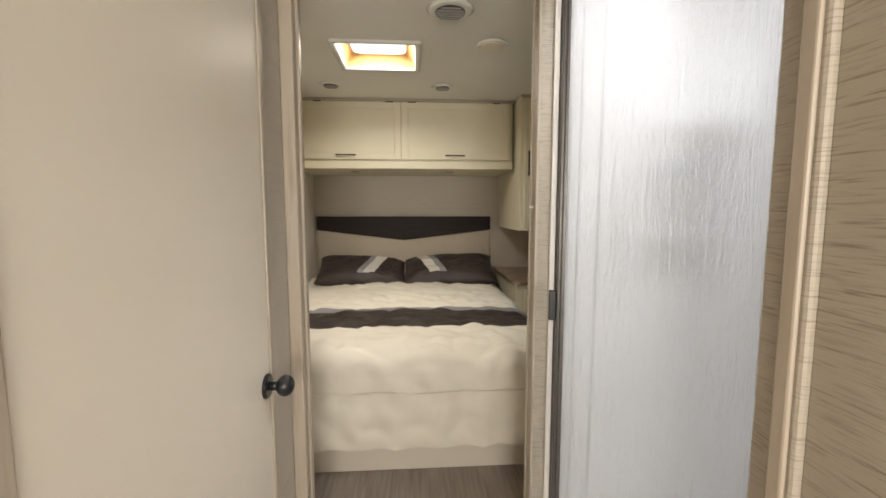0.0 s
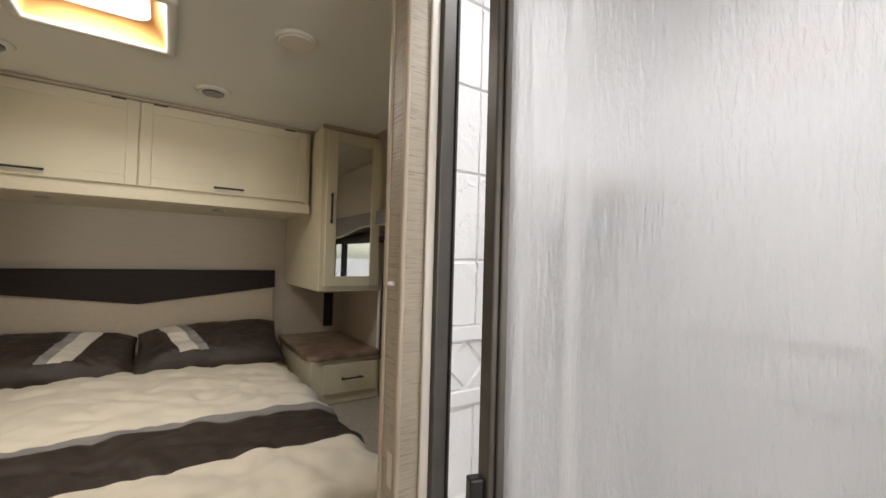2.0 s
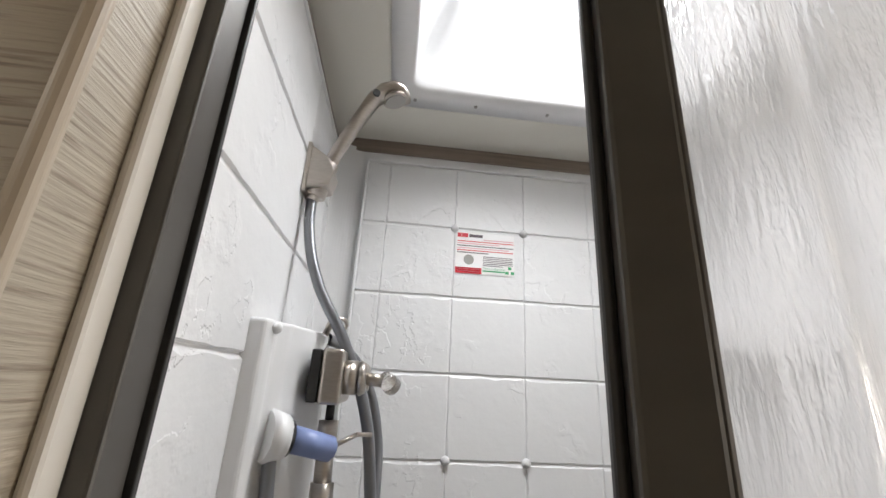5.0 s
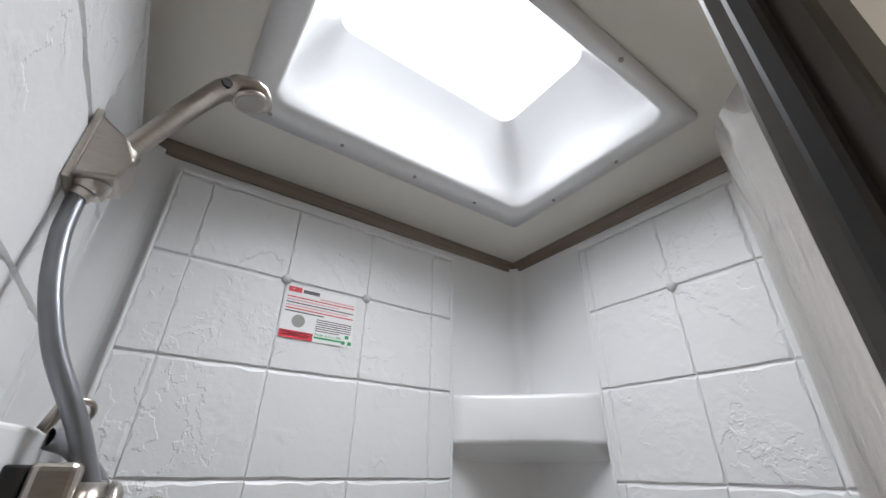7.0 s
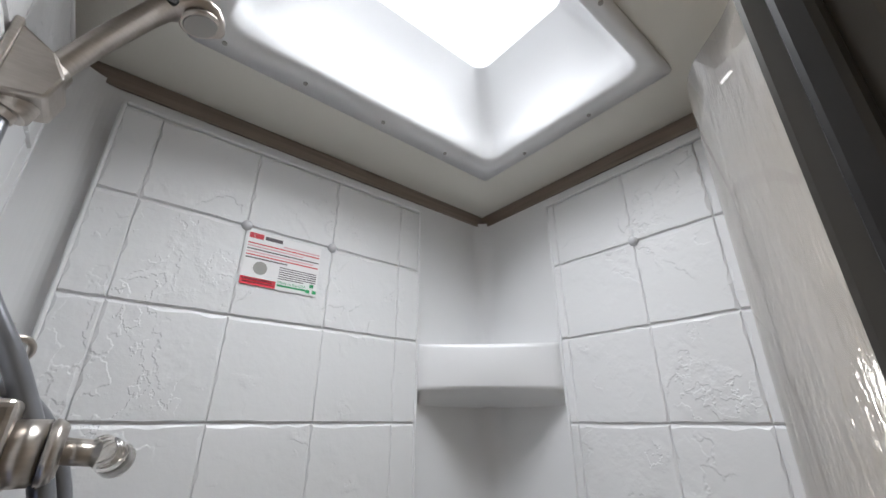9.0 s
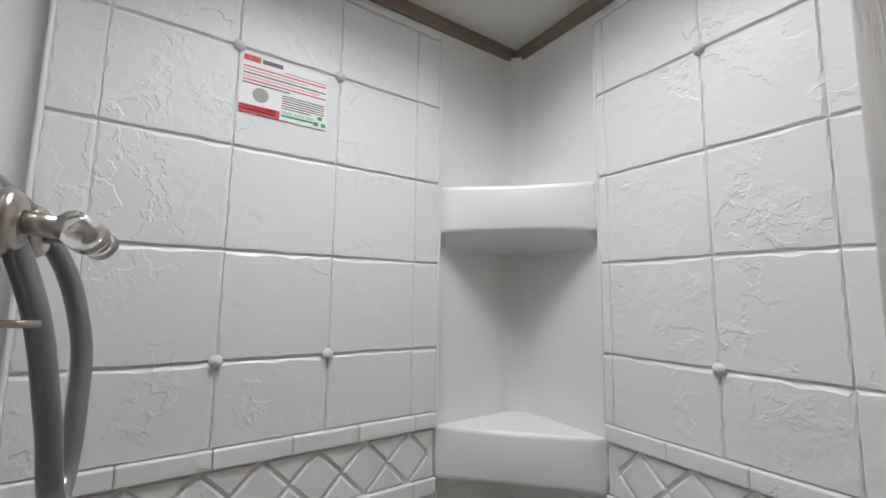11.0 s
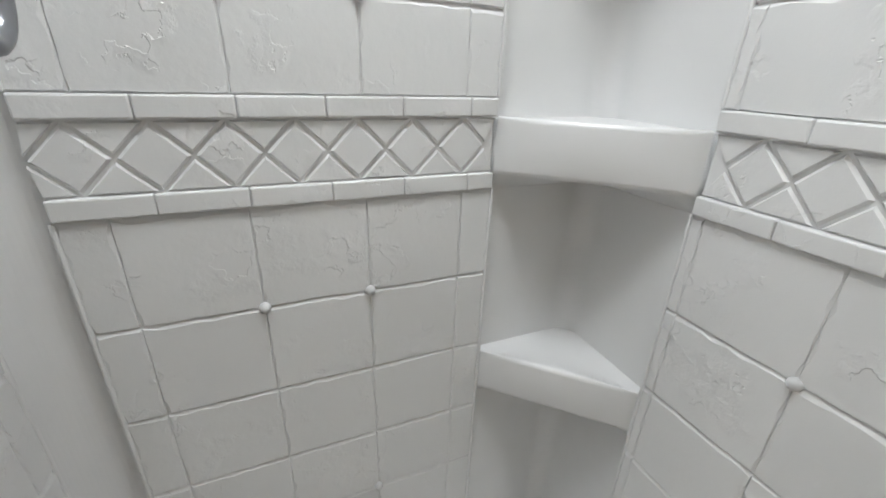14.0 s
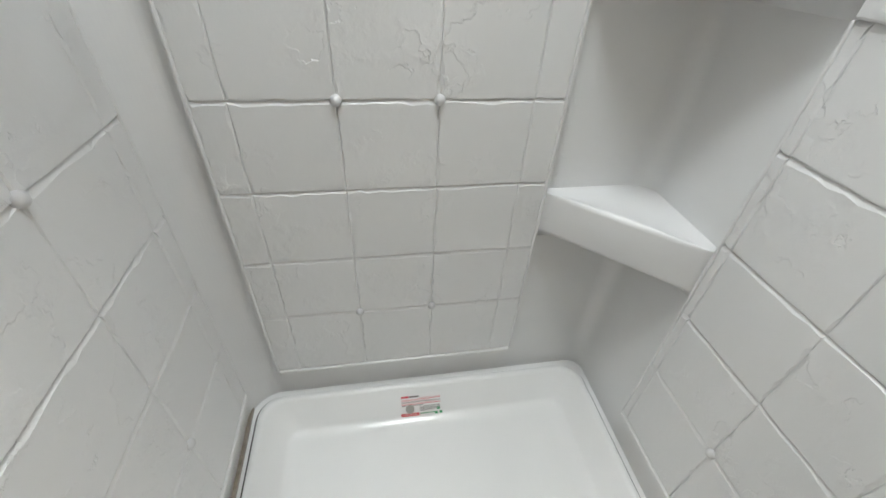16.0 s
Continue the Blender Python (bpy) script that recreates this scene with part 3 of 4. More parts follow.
def skylight():
    sk = empty("skylight")
    tagged(sk, "white moulded shower skylight with bright translucent dome", "skylight")
    rr = lambda m, r, z: [(x, y, z) for x, y in round_rect(0.118 + m[0], 0.508 - m[1], -0.757 + m[2], -0.152 - m[3], r)]
    rings = [rr((-0.03, -0.06, -0.045, -0.045), 0.012, 2.0985), rr((-0.03, -0.06, -0.045, -0.045), 0.012, 2.094), rr((0, 0, 0, 0), 0.03, 2.094), rr((0.006, 0.006, 0.006, 0.006), 0.03, 2.102)]
    for k in range(1, 7):
        t = k / 6
        e = t ** 1.7
        rings.append(rr((0.006 + 0.068 * e, 0.006 + 0.068 * e, 0.006 + 0.088 * e, 0.006 + 0.06 * e), 0.032, 2.102 + 0.175 * t))
    loft("frame", rings, WHITE, sk)
    for x, y in ((0.54, -0.30), (0.54, -0.47), (0.54, -0.64), (0.10, -0.58), (0.10, -0.35), (0.54, -0.16), (0.25, -0.785), (0.42, -0.785)):
        rod("screw", (x, y, 2.0945), (x, y, 2.0915), 0.004, GRILLE, parent=sk, seg=10)
    box("dome", 0.16, 0.47, -0.71, -0.17, 2.2795, 2.2835, OPAL, 0.0, sk)
    return sk


skylight()


def wall_label(name, wall, a0, z1, w, h, out, label):
    """Printed care label: heading, text bars, red footer, round picture and green loop."""
    lab = slab(name, wall, a0, a0 - w, z1 - h, z1, out, out + 0.0006, PAPER, None, 0)
    tagged(lab, label, "label")

    def bar(u0, u1, v0, v1, material, nm="text_line"):
        slab(nm, wall, a0 - w * u0, a0 - w * u1, z1 - h * v1, z1 - h * v0, out + 0.0006, out + 0.0009, material, lab, 0)

    bar(0.02, 0.20, 0.03, 0.13, RED, "logo_block")
    bar(0.07, 0.10, 0.05, 0.11, PAPER, "logo_gap")
    bar(0.22, 0.45, 0.05, 0.12, INK)
    for i, (e, m) in enumerate(((0.98, PINK), (0.98, RED), (0.75, PINK), (0.98, INK), (0.9, PINK), (0.98, RED), (0.55, INK))):
        bar(0.02 if i else 0.47, e, 0.16 + 0.055 * i, 0.182 + 0.055 * i, m)
    for i in range(6):
        bar(0.46, 0.97 if i < 5 else 0.8, 0.57 + 0.042 * i, 0.587 + 0.042 * i, INK)
    bar(0.0, 0.44, 0.86, 1.0, RED, "footer")
    for i in range(2):
        bar(0.03, 0.40, 0.885 + 0.05 * i, 0.905 + 0.05 * i, PAPER)
    bar(0.46, 0.84, 0.90, 0.935, GREEN)
    for i in range(3):
        an = radians(90 + 120 * i)
        c = (a0 - w * 0.92 - 0.008 * math.cos(an), z1 - h * 0.89 + 0.008 * math.sin(an))
        slab("recycle_arrow", wall, c[0] + 0.0042, c[0] - 0.0042, c[1] - 0.0035, c[1] + 0.0035, out + 0.0006, out + 0.0009, GREEN, lab, 0)
    f = place_on(wall)
    c = (a0 - w * 0.22, z1 - h * 0.67)
    rod("round_picture", f(c[0], c[1], out + 0.0004), f(c[0], c[1], out + 0.0011), 0.013, GRILLE, parent=lab, seg=18)
    return lab


def lettering(body, size, m, material, parent):
    cu = bpy.data.curves.new("lettering", "FONT")
    cu.body, cu.size = body, size
    tmp = bpy.data.objects.new("lettering", cu)
    scene.collection.objects.link(tmp)
    me = bpy.data.meshes.new_from_object(tmp.evaluated_get(bpy.context.evaluated_depsgraph_get()))
    bpy.data.objects.remove(tmp)
    me.materials.clear()
    me.materials.append(material)
    ob = new("lettering", me)
    ob.parent = parent
    ob.matrix_world = m
    return ob


lab = wall_label("care_label", "back", -0.291, 1.850, 0.148, 0.107, T + 0.0056, "white care label with red and green print on the shower wall")
lettering("Made in the USA", 0.0082, Matrix.Translation((SB - T - 0.0070, -0.291 - 0.148 * 0.46, 1.850 - 0.107 * 0.885)) @ pose(0, 0, 0, 90, 0, -90), GREEN, lab)
lab2 = wall_label("care_label", "back", 0, 0, 0.12, 0.06, 0, "white care label with red and green print inside the shower pan")
lab2.matrix_world = Matrix.Translation((0.6597, -0.375, -0.0055)) @ pose(0, 0, 0, 0, 43.6, 0) @ Matrix.Translation((-SB, 0, 0.026))


def shower_valve():
    sv = empty("shower_valve")
    tagged(sv, "brushed nickel two-handle shower valve on a white raised plate", "shower valve")
    prism("back_plate", [(0.285, 0.03), (0.285, -0.002), (0.300, -0.010), (0.315, -0.006), (0.335, -0.022), (0.455, -0.054), (0.50, -0.05), (0.545, -0.012), (0.56, 0.03)], "z", 1.175, 1.552, WHITE, sv, 0.005, seg=3)
    for z in (1.542, 1.19):
        ball("plate_rivet", (0.302, -0.010, z), 0.008, WHITE, sv)
    # black slab in place of the shade behind the escutcheon
    box("escutcheon_shadow", 0.366, 0.494, -0.060, -0.046, 1.452, 1.523, BLACK, 0.002, sv)
    box("escutcheon", 0.364, 0.496, -0.092, -0.0605, 1.450, 1.525, NICKEL, 0.006, sv, 3)
    for x in (0.392, 0.462):
        rod("knob_stem", (x, -0.090, 1.487), (x, -0.112, 1.487), 0.024, NICKEL, 0.024, sv, bevel=0.002)
        rod("knob", (x, -0.113, 1.487), (x, -0.124, 1.487), 0.026, NICKEL, 0.020, sv, bevel=0.002)
        rod("lever_stem", (x, -0.122, 1.487), (x, -0.148, 1.484), 0.009, NICKEL, 0.009, sv)
        rod("lever", (x - 0.012, -0.150, 1.487), (x + 0.016, -0.162, 1.478), 0.012, ACRYLIC, 0.0145, sv, bevel=0.003)
    rod("outlet", (0.405, -0.076, 1.452), (0.405, -0.076, 1.425), 0.006, BLACK, parent=sv)
    rod("coupling", (0.405, -0.076, 1.428), (0.403, -0.076, 1.395), 0.014, NICKEL, parent=sv, seg=8)
    rod("breaker", (0.403, -0.076, 1.395), (0.400, -0.078, 1.345), 0.012, NICKEL, parent=sv)
    rod("nut", (0.400, -0.078, 1.350), (0.398, -0.079, 1.31), 0.016, NICKEL, parent=sv, seg=6)
    rod("lower_collar", (0.322, -0.012, 1.415), (0.338, -0.034, 1.412), 0.032, WHITE, 0.026, sv, bevel=0.003)
    rod("blue_ring", (0.334, -0.032, 1.412), (0.338, -0.038, 1.411), 0.0215, GASKET, parent=sv)
    rod("blue_handle", (0.338, -0.038, 1.411), (0.370, -0.090, 1.395), 0.0165, BLUE, 0.016, sv, bevel=0.004)
    rod("pin", (0.372, -0.092, 1.40), (0.392, -0.118, 1.412), 0.003, NICKEL, parent=sv)
    rod("pin_arm", (0.392, -0.118, 1.412), (0.402, -0.138, 1.411), 0.003, NICKEL, parent=sv)
    tube("tail_hose", [(0.398, -0.079, 1.31), (0.392, -0.082, 1.2), (0.372, -0.075, 1.115), (0.34, -0.06, 1.10), (0.325, -0.045, 1.16), (0.322, -0.03, 1.3), (0.322, -0.022, 1.40)], 0.0085, HOSE, sv)
    tube("hose_hook", [(0.43, -0.052, 1.548), (0.43, -0.068, 1.575), (0.44, -0.08, 1.57), (0.445, -0.07, 1.55)], 0.003, NICKEL, sv)
    rod("hook_peg", (0.425, -0.05, 1.55), (0.428, -0.062, 1.588), 0.0035, NICKEL, parent=sv)
    return sv


shower_valve()


def hand_shower():
    hs = empty("hand_shower")
    tagged(hs, "brushed nickel hand shower in a wall bracket with grey hose", "hand shower")
    prism("bracket", [(0.017, 1.787), (0.017, 1.868), (0.010, 1.870), (-0.020, 1.850), (-0.033, 1.826), (-0.026, 1.797)], "x", 0.404, 0.456, NICKEL, hs, 0.0035)
    box("bracket_foot", 0.400, 0.460, 0.010, 0.0172, 1.780, 1.874, NICKEL, 0.002, hs)
    rod("bracket_clip", (0.432, 0.001, 1.783), (0.4305, -0.017, 1.850), 0.0185, NICKEL, 0.0175, hs, bevel=0.002)
    # one flowing body: slim handle, swelling neck, flat oval head tipped forward
    spine = [(0.432, 0.004, 1.776, 0.0115, 0.0115), (0.431, -0.012, 1.836, 0.0120, 0.0120), (0.430, -0.040, 1.905, 0.0128, 0.0128), (0.430, -0.068, 1.968, 0.0140, 0.0138),
             (0.431, -0.082, 1.998, 0.0175, 0.0145), (0.433, -0.098, 2.016, 0.0245, 0.0150), (0.436, -0.116, 2.023, 0.0300, 0.0145), (0.439, -0.132, 2.021, 0.0290, 0.0125), (0.441, -0.144, 2.015, 0.0200, 0.0085), (0.442, -0.150, 2.010, 0.0070, 0.0035)]
    rings = []
    for i, (x, y, z, w, h) in enumerate(spine):
        a, b = spine[max(0, i - 1)], spine[min(len(spine) - 1, i + 1)]
        d = Vector((b[0] - a[0], b[1] - a[1], b[2] - a[2])).normalized()
        side = Vector((1, 0, 0)) - d * d.x
        side.normalize()
        up = side.cross(d)
        rings.append([Vector((x, y, z)) + side * w * math.cos(radians(15 * k)) + up * h * math.sin(radians(15 * k)) for k in range(24)])
    loft("body", rings, NICKEL, hs, True, True)
    f = Vector((0.008, -0.30, -0.95)).normalized()
    c = Vector((0.437, -0.121, 2.010))
    rod("spray_face", c, c + f * 0.007, 0.026, NICKEL, 0.025, hs, bevel=0.0015)
    rod("spray_plate", c + f * 0.007, c + f * 0.0085, 0.021, GRILLE, 0.020, hs)
    rod("button", (0.419, -0.086, 2.000), (0.411, -0.088, 2.000), 0.007, BLACK, parent=hs)
    tube("hose", [(0.432, 0.004, 1.778), (0.424, -0.002, 1.72), (0.414, -0.030, 1.63), (0.416, -0.082, 1.54), (0.425, -0.124, 1.44), (0.445, -0.142, 1.33), (0.475, -0.146, 1.255), (0.508, -0.146, 1.245), (0.535, -0.148, 1.31), (0.545, -0.142, 1.40), (0.525, -0.112, 1.49), (0.49, -0.075, 1.535), (0.45, -0.052, 1.545)], 0.0090, HOSE, hs)
    return hs


hand_shower()


def screen_arc(y):
    """The overhead track bows out over the hall between the two posts."""
    u = (y + 0.803) / 0.767
    return -0.022 - 0.078 * math.sin(math.pi * min(1.0, max(0.0, u)))


def shower_screen():
    """Retractable slack sheet drawn most of the way, with its bronze edge bar and bowed top track."""
    sc = empty("shower_screen")
    tagged(sc, "partly open retractable shower screen of rain-textured clear plastic", "shower screen")
    bar = -0.280
    # plan of the sheet: from the roll, a slack fold into the shower, then along the track
    plan = [(-0.004, -0.797), (0.030, -0.745), (0.048, -0.675), (0.020, -0.610), (-0.035, -0.555), (-0.075, -0.490)]
    plan += [(screen_arc(y) + 0.004, y) for y in (-0.43, -0.37, -0.32, bar - 0.002)]
    line = []
    for i in range(len(plan) - 1):
        p = [Vector((*plan[max(0, min(len(plan) - 1, i + k))], 0)) for k in (-1, 0, 1, 2)]
        for k in range(14):
            t = k / 14
            line.append(0.5 * (2 * p[1] + (p[2] - p[0]) * t + (2 * p[0] - 5 * p[1] + 4 * p[2] - p[3]) * t * t + (3 * p[1] - p[0] - 3 * p[2] + p[3]) * t ** 3))
    line.append(Vector((*plan[-1], 0)))
    bm = bmesh.new()
    cols = []
    n = len(line) - 1
    for i, q in enumerate(line):
        near = max(0.0, (i / n - 0.60) / 0.40)
        tuck = 0.0085 * math.sin(near * 17.0) * (1 - near) ** 0.5 + 0.0015 * math.sin(i * 0.21)
        col = []
        for k in range(25):
            h = k / 24
            sway = 0.002 * math.sin(4.0 * h + i * 0.06) + 0.008 * (1 - h) * math.sin(i * 0.05)
            col.append(bm.verts.new((q.x + tuck + sway, q.y, 0.075 + h * 1.845)))
        cols.append(col)
    for p, q in zip(cols, cols[1:]):
        for k in range(24):
            bm.faces.new((p[k], p[k + 1], q[k + 1], q[k]))
    sheet = mesh_ob("sheet", bm, SHEET_BACK, sc, True)
    sheet.data.materials.append(SHEET)
    sol = sheet.modifiers.new("thickness", "SOLIDIFY")
    sol.thickness, sol.material_offset = 0.0012, 1
    sheet.visible_shadow = False
    bx = screen_arc(bar)
    m = Matrix.Translation((bx, bar, 0)) @ Matrix.Rotation(radians(-16), 4, "Z")
    for name, x0, x1, y0, y1, z0, z1, material in (
            ("edge_bar", -0.014, 0.014, 0.0, 0.030, 0.07, 1.915, DARK), ("bar_lip", -0.006, 0.008, -0.006, -0.0002, 0.07, 1.915, DARK),
            ("edge_seal", -0.005, 0.005, 0.0302, 0.036, 0.07, 1.915, BLACK), ("pull_handle", -0.032, -0.0142, 0.008, 0.024, 1.0, 1.075, GASKET),
            ("hanger", -0.004, 0.004, 0.006, 0.022, 1.915, 1.945, GASKET), ("roller_block", -0.020, 0.020, -0.014, 0.034, 1.9252, 1.937, GASKET)):
        ob = box(name, x0, x1, y0, y1, z0, z1, material, 0.0025, sc)
        ob.data.transform(m)
    ys = [-0.803 + 0.767 * i / 28 for i in range(29)]
    prism("top_track", [(screen_arc(y) - 0.018, y) for y in ys] + [(screen_arc(y) + 0.018, y) for y in reversed(ys)], "z", 1.937, 1.978, DARK, sc)
    rod("roll_tube", (0.002, -0.790, 0.07), (0.002, -0.790, 1.93), 0.012, CLEAR, parent=sc)
    return sc


shower_screen()

# ---- hall ----


def hall_door():
    d = empty("hall_door")
    tagged(d, "plain cream painted door with a black round knob, closed", "door")
    box("leaf", XL - 0.01, XL + 0.012, -0.87, -0.226, HALL_Z + 0.01, 2.04, DOOR, 0.003, d)
    box("edge_trim", XL - 0.01, XL + 0.016, -0.2255, -0.200, HALL_Z, 2.06, WOOD_V, 0.004, d)
    box("edge_trim", XL - 0.01, XL + 0.016, -0.905, -0.8705, HALL_Z, 2.06, WOOD_V, 0.004, d)
    k = Vector((XL + 0.012, -0.255, 0.845))
    rod("rose", k, k + Vector((0.008, 0, 0)), 0.032, GASKET, 0.028, d, bevel=0.002)
    rod("shank", k + Vector((0.008, 0, 0)), k + Vector((0.032, 0, 0)), 0.011, GASKET, parent=d)
    ball("knob", k + Vector((0.046, 0, 0)), 0.026, GASKET, d, (0.85, 1, 1))
    return d


hall_door()
lp = box("latch_plate", -0.0815, -0.0805, -0.004, 0.016, 0.93, 0.99, NICKEL, 0.0)
tagged(lp, "small nickel latch plate on the wood post", "latch plate")
hk = rod("catch_peg", (-0.080, 0.012, 1.285), (-0.094, 0.012, 1.285), 0.004, PAPER, bevel=0.002)
tagged(hk, "small white plastic peg on the wood post", "peg")

# ---- bedroom ----


def shaker_door(name, x0, x1, z0, z1, y, parent, handle=None):
    """Frame-and-panel front facing the foot of the bed."""
    bm = bmesh.new()
    f = 0.05
    for a, b, c, d in ((x0, x0 + f, z0, z1), (x1 - f, x1, z0, z1), (x0 + f, x1 - f, z0, z0 + f), (x0 + f, x1 - f, z1 - f, z1)):
        add_box(bm, a, b, y - 0.018, y, c, d, 0.003)
    add_box(bm, x0 + f - 0.002, x1 - f + 0.002, y - 0.011, y, z0 + f - 0.002, z1 - f + 0.002, 0.0)
    ob = mesh_ob(name, bm, CREAM, parent)
    if handle:
        hx, hz, vertical = handle
        L = 0.075
        if vertical:
            box("handle", hx - 0.005, hx + 0.005, y - 0.046, y - 0.036, hz - L, hz + L, GASKET, 0.003, ob)
            for s in (-0.06, 0.06):
                box("handle_post", hx - 0.004, hx + 0.004, y - 0.038, y - 0.018, hz + s - 0.005, hz + s + 0.005, GASKET, 0.001, ob)
        else:
            box("handle", hx - L, hx + L, y - 0.046, y - 0.036, hz - 0.005, hz + 0.005, GASKET, 0.003, ob)
            for s in (-0.06, 0.06):
                box("handle_post", hx + s - 0.005, hx + s + 0.005, y - 0.038, y - 0.018, hz - 0.004, hz + 0.004, GASKET, 0.001, ob)
    return ob


def overhead_cabinet():
    c = empty("overhead_cabinet")
    tagged(c, "cream overhead cabinet with two lift-up doors and black pulls", "cabinet")
    box("body", BX0 + 0.002, 0.300, 1.93, BY1 - 0.002, 1.585, 2.096, CREAM, 0.003, c)
    box("light_rail", BX0 + 0.002, 0.300, 1.905, 1.93, 1.585, 1.64, CREAM, 0.004, c)
    box("crown", BX0 + 0.002, 0.315, 1.900, 1.93, 2.082, 2.098, WOOD_V, 0.003, c)
    shaker_door("door", -1.345, -0.5555, 1.655, 2.08, 1.93, c, (-0.965, 1.685, False))
    shaker_door("door", -0.5495, 0.275, 1.655, 2.08, 1.93, c, (-0.145, 1.685, False))
    for x in (-1.17, -0.64, -0.47, 0.17):
        box("hinge", x - 0.03, x + 0.03, 1.908, 1.93, 2.074, 2.081, GASKET, 0.002, c)
    for x in (-0.93, -0.17):
        rod("puck_light", (x, 2.12, 1.585), (x, 2.12, 1.576), 0.035, GRILLE, 0.03, c)
    return c


overhead_cabinet()


def mirror_cabinet():
    c = empty("mirror_cabinet")
    tagged(c, "tall cream wall cabinet with a mirrored door and black pull", "cabinet")
    box("body", 0.318, 0.743, 1.735, BY1 - 0.002, 1.12, 2.097, CREAM, 0.004, c)
    y, x0, x1, z0, z1, f = 1.735, 0.345, 0.690, 1.15, 2.07, 0.062
    bm = bmesh.new()
    for a, b, e, d in ((x0, x0 + f, z0, z1), (x1 - f, x1, z0, z1), (x0 + f, x1 - f, z0, z0 + f), (x0 + f, x1 - f, z1 - f, z1)):
        add_box(bm, a, b, y - 0.018, y, e, d, 0.003)
    dr = mesh_ob("door", bm, CREAM, c)
    box("mirror", x0 + f, x1 - f, y - 0.011, y - 0.006, z0 + f, z1 - f, MIRROR, 0.0, dr)
    box("handle", x0 + 0.020, x0 + 0.032, y - 0.046, y - 0.036, 1.52, 1.70, GASKET, 0.003, dr)
    for z in (1.535, 1.685):
        box("handle_post", x0 + 0.022, x0 + 0.03, y - 0.038, y - 0.018, z - 0.005, z + 0.005, GASKET, 0.001, dr)
    box("crown", 0.312, 0.743, 1.715, 1.735, 2.08, 2.098, WOOD_V, 0.003, c)
    return c


mirror_cabinet()


def headboard():
    h = empty("headboard")
    tagged(h, "tan headboard panel with a dark brown chevron top", "headboard")
    box("panel", -1.335, 0.235, 2.505, BY1 - 0.001, 0.55, 1.115, HBOARD, 0.006, h)
    prism("chevron", [(-1.338, 1.095), (-0.55, 1.002), (0.238, 1.095), (0.238, 1.215), (-1.338, 1.215)], "y", 2.488, BY1 - 0.001, ESPRESSO, h, 0.004)
    return h


headboard()


def bed():
    b = empty("bed")
    tagged(b, "made bed with ivory quilted bedspread and dark brown runner", "bed")
    box("base", BX0 + 0.01, 0.20, 0.62, 2.48, BED_Z, 0.30, DOOR, 0.004, b)
    box("mattress", BX0 + 0.012, 0.215, 0.56, 2.49, 0.30, 0.62, SPREAD, 0.05, b, 4)
    x0, x1, yf, yb, zt = BX0 + 0.004, 0.245, 0.49, 2.50, 0.66
    bm = bmesh.new()
    nu, nv = 110, 150
    r = 0.10
    length = (yb - yf) - r
    arc = r * math.pi / 2
    drop = zt - r - 0.215

    def profile(s):
        if s < length:
            return yb - s, zt
        if s < length + arc:
            a = (s - length) / r
            return yf + r - r * math.sin(a), zt - r + r * math.cos(a)
        return yf, zt - r - (s - length - arc)

    total = length + arc + drop
    grid = []
    for j in range(nv + 1):
        s = total * j / nv
        y, z = profile(s)
        row = []
        hang = max(0.0, (s - length - arc * 0.6) / drop)
        for i in range(nu + 1):
            u = i / nu
            x = x0 + (x1 - x0) * u
            w = noise.noise(Vector((x * 4.5, s * 4.5, 0.3))) * 0.007 + abs(noise.noise(Vector((x * 6 + s * 5, s * 6 - x * 5, 4)))) * 0.026 - 0.008 + noise.noise(Vector((x * 19, s * 17, 4))) * 0.004
            fold = math.sin(x * 33 + 2.0 * noise.noise(Vector((x * 4, 0, 7)))) * 0.010 * min(1, hang * 1.3)
            zig = abs(((s + 0.10 * abs((x * 2.6) % 1 * 2 - 1)) * 4.5) % 1 - 0.5) * 2
            w += 0.011 * (1 - zig ** 6) - 0.006 if s < length + arc else 0.0
            crown = 0.02 * math.sin(math.pi * u) if s < length else 0.0
            edge = max(0.0, (u - 0.93) / 0.07)
            px = x + 0.012 * math.sin(s * 21) * edge
            row.append(bm.verts.new((px, y - fold - (w if hang > 0 else 0), z + (w + crown if hang <= 0 else w * 0.4) - 0.05 * edge * edge + 0.002 * math.sin(x * 50) * (j == nv))))
        row.append(bm.verts.new((x1 + 0.012 + 0.008 * math.sin(s * 30), y, min(z - 0.12, z) - 0.04 * math.sin(s * 9) ** 2 if z > 0.4 else z)))
        grid.append(row)
    for p, q in zip(grid, grid[1:]):
        for i in range(len(p) - 1):
            bm.faces.new((p[i], p[i + 1], q[i + 1], q[i]))
    me = bpy.data.meshes.new("bedspread")
    bmesh.ops.recalc_face_normals(bm, faces=bm.faces[:])
    bm.to_mesh(me)
    bm.free()
    for m in (SPREAD, BROWN, GREYF):
        me.materials.append(m)
    for p in me.polygons:
        p.use_smooth = True
        y = p.center.y
        p.material_index = 1 if 0.82 < y < 1.16 and p.center.z > 0.5 else (2 if 1.16 <= y < 1.25 and p.center.z > 0.5 else 0)
    ob = new("bedspread", me)
    ob.parent = b
    # quilted seam above the skirt
    tube("skirt_seam", [(x0 + (x1 - x0) * i / 14, yf - 0.012 - 0.006 * math.sin(i), 0.475 + 0.004 * math.sin(i * 2.1)) for i in range(15)], 0.004, SPREAD, b)
    return b


bed()


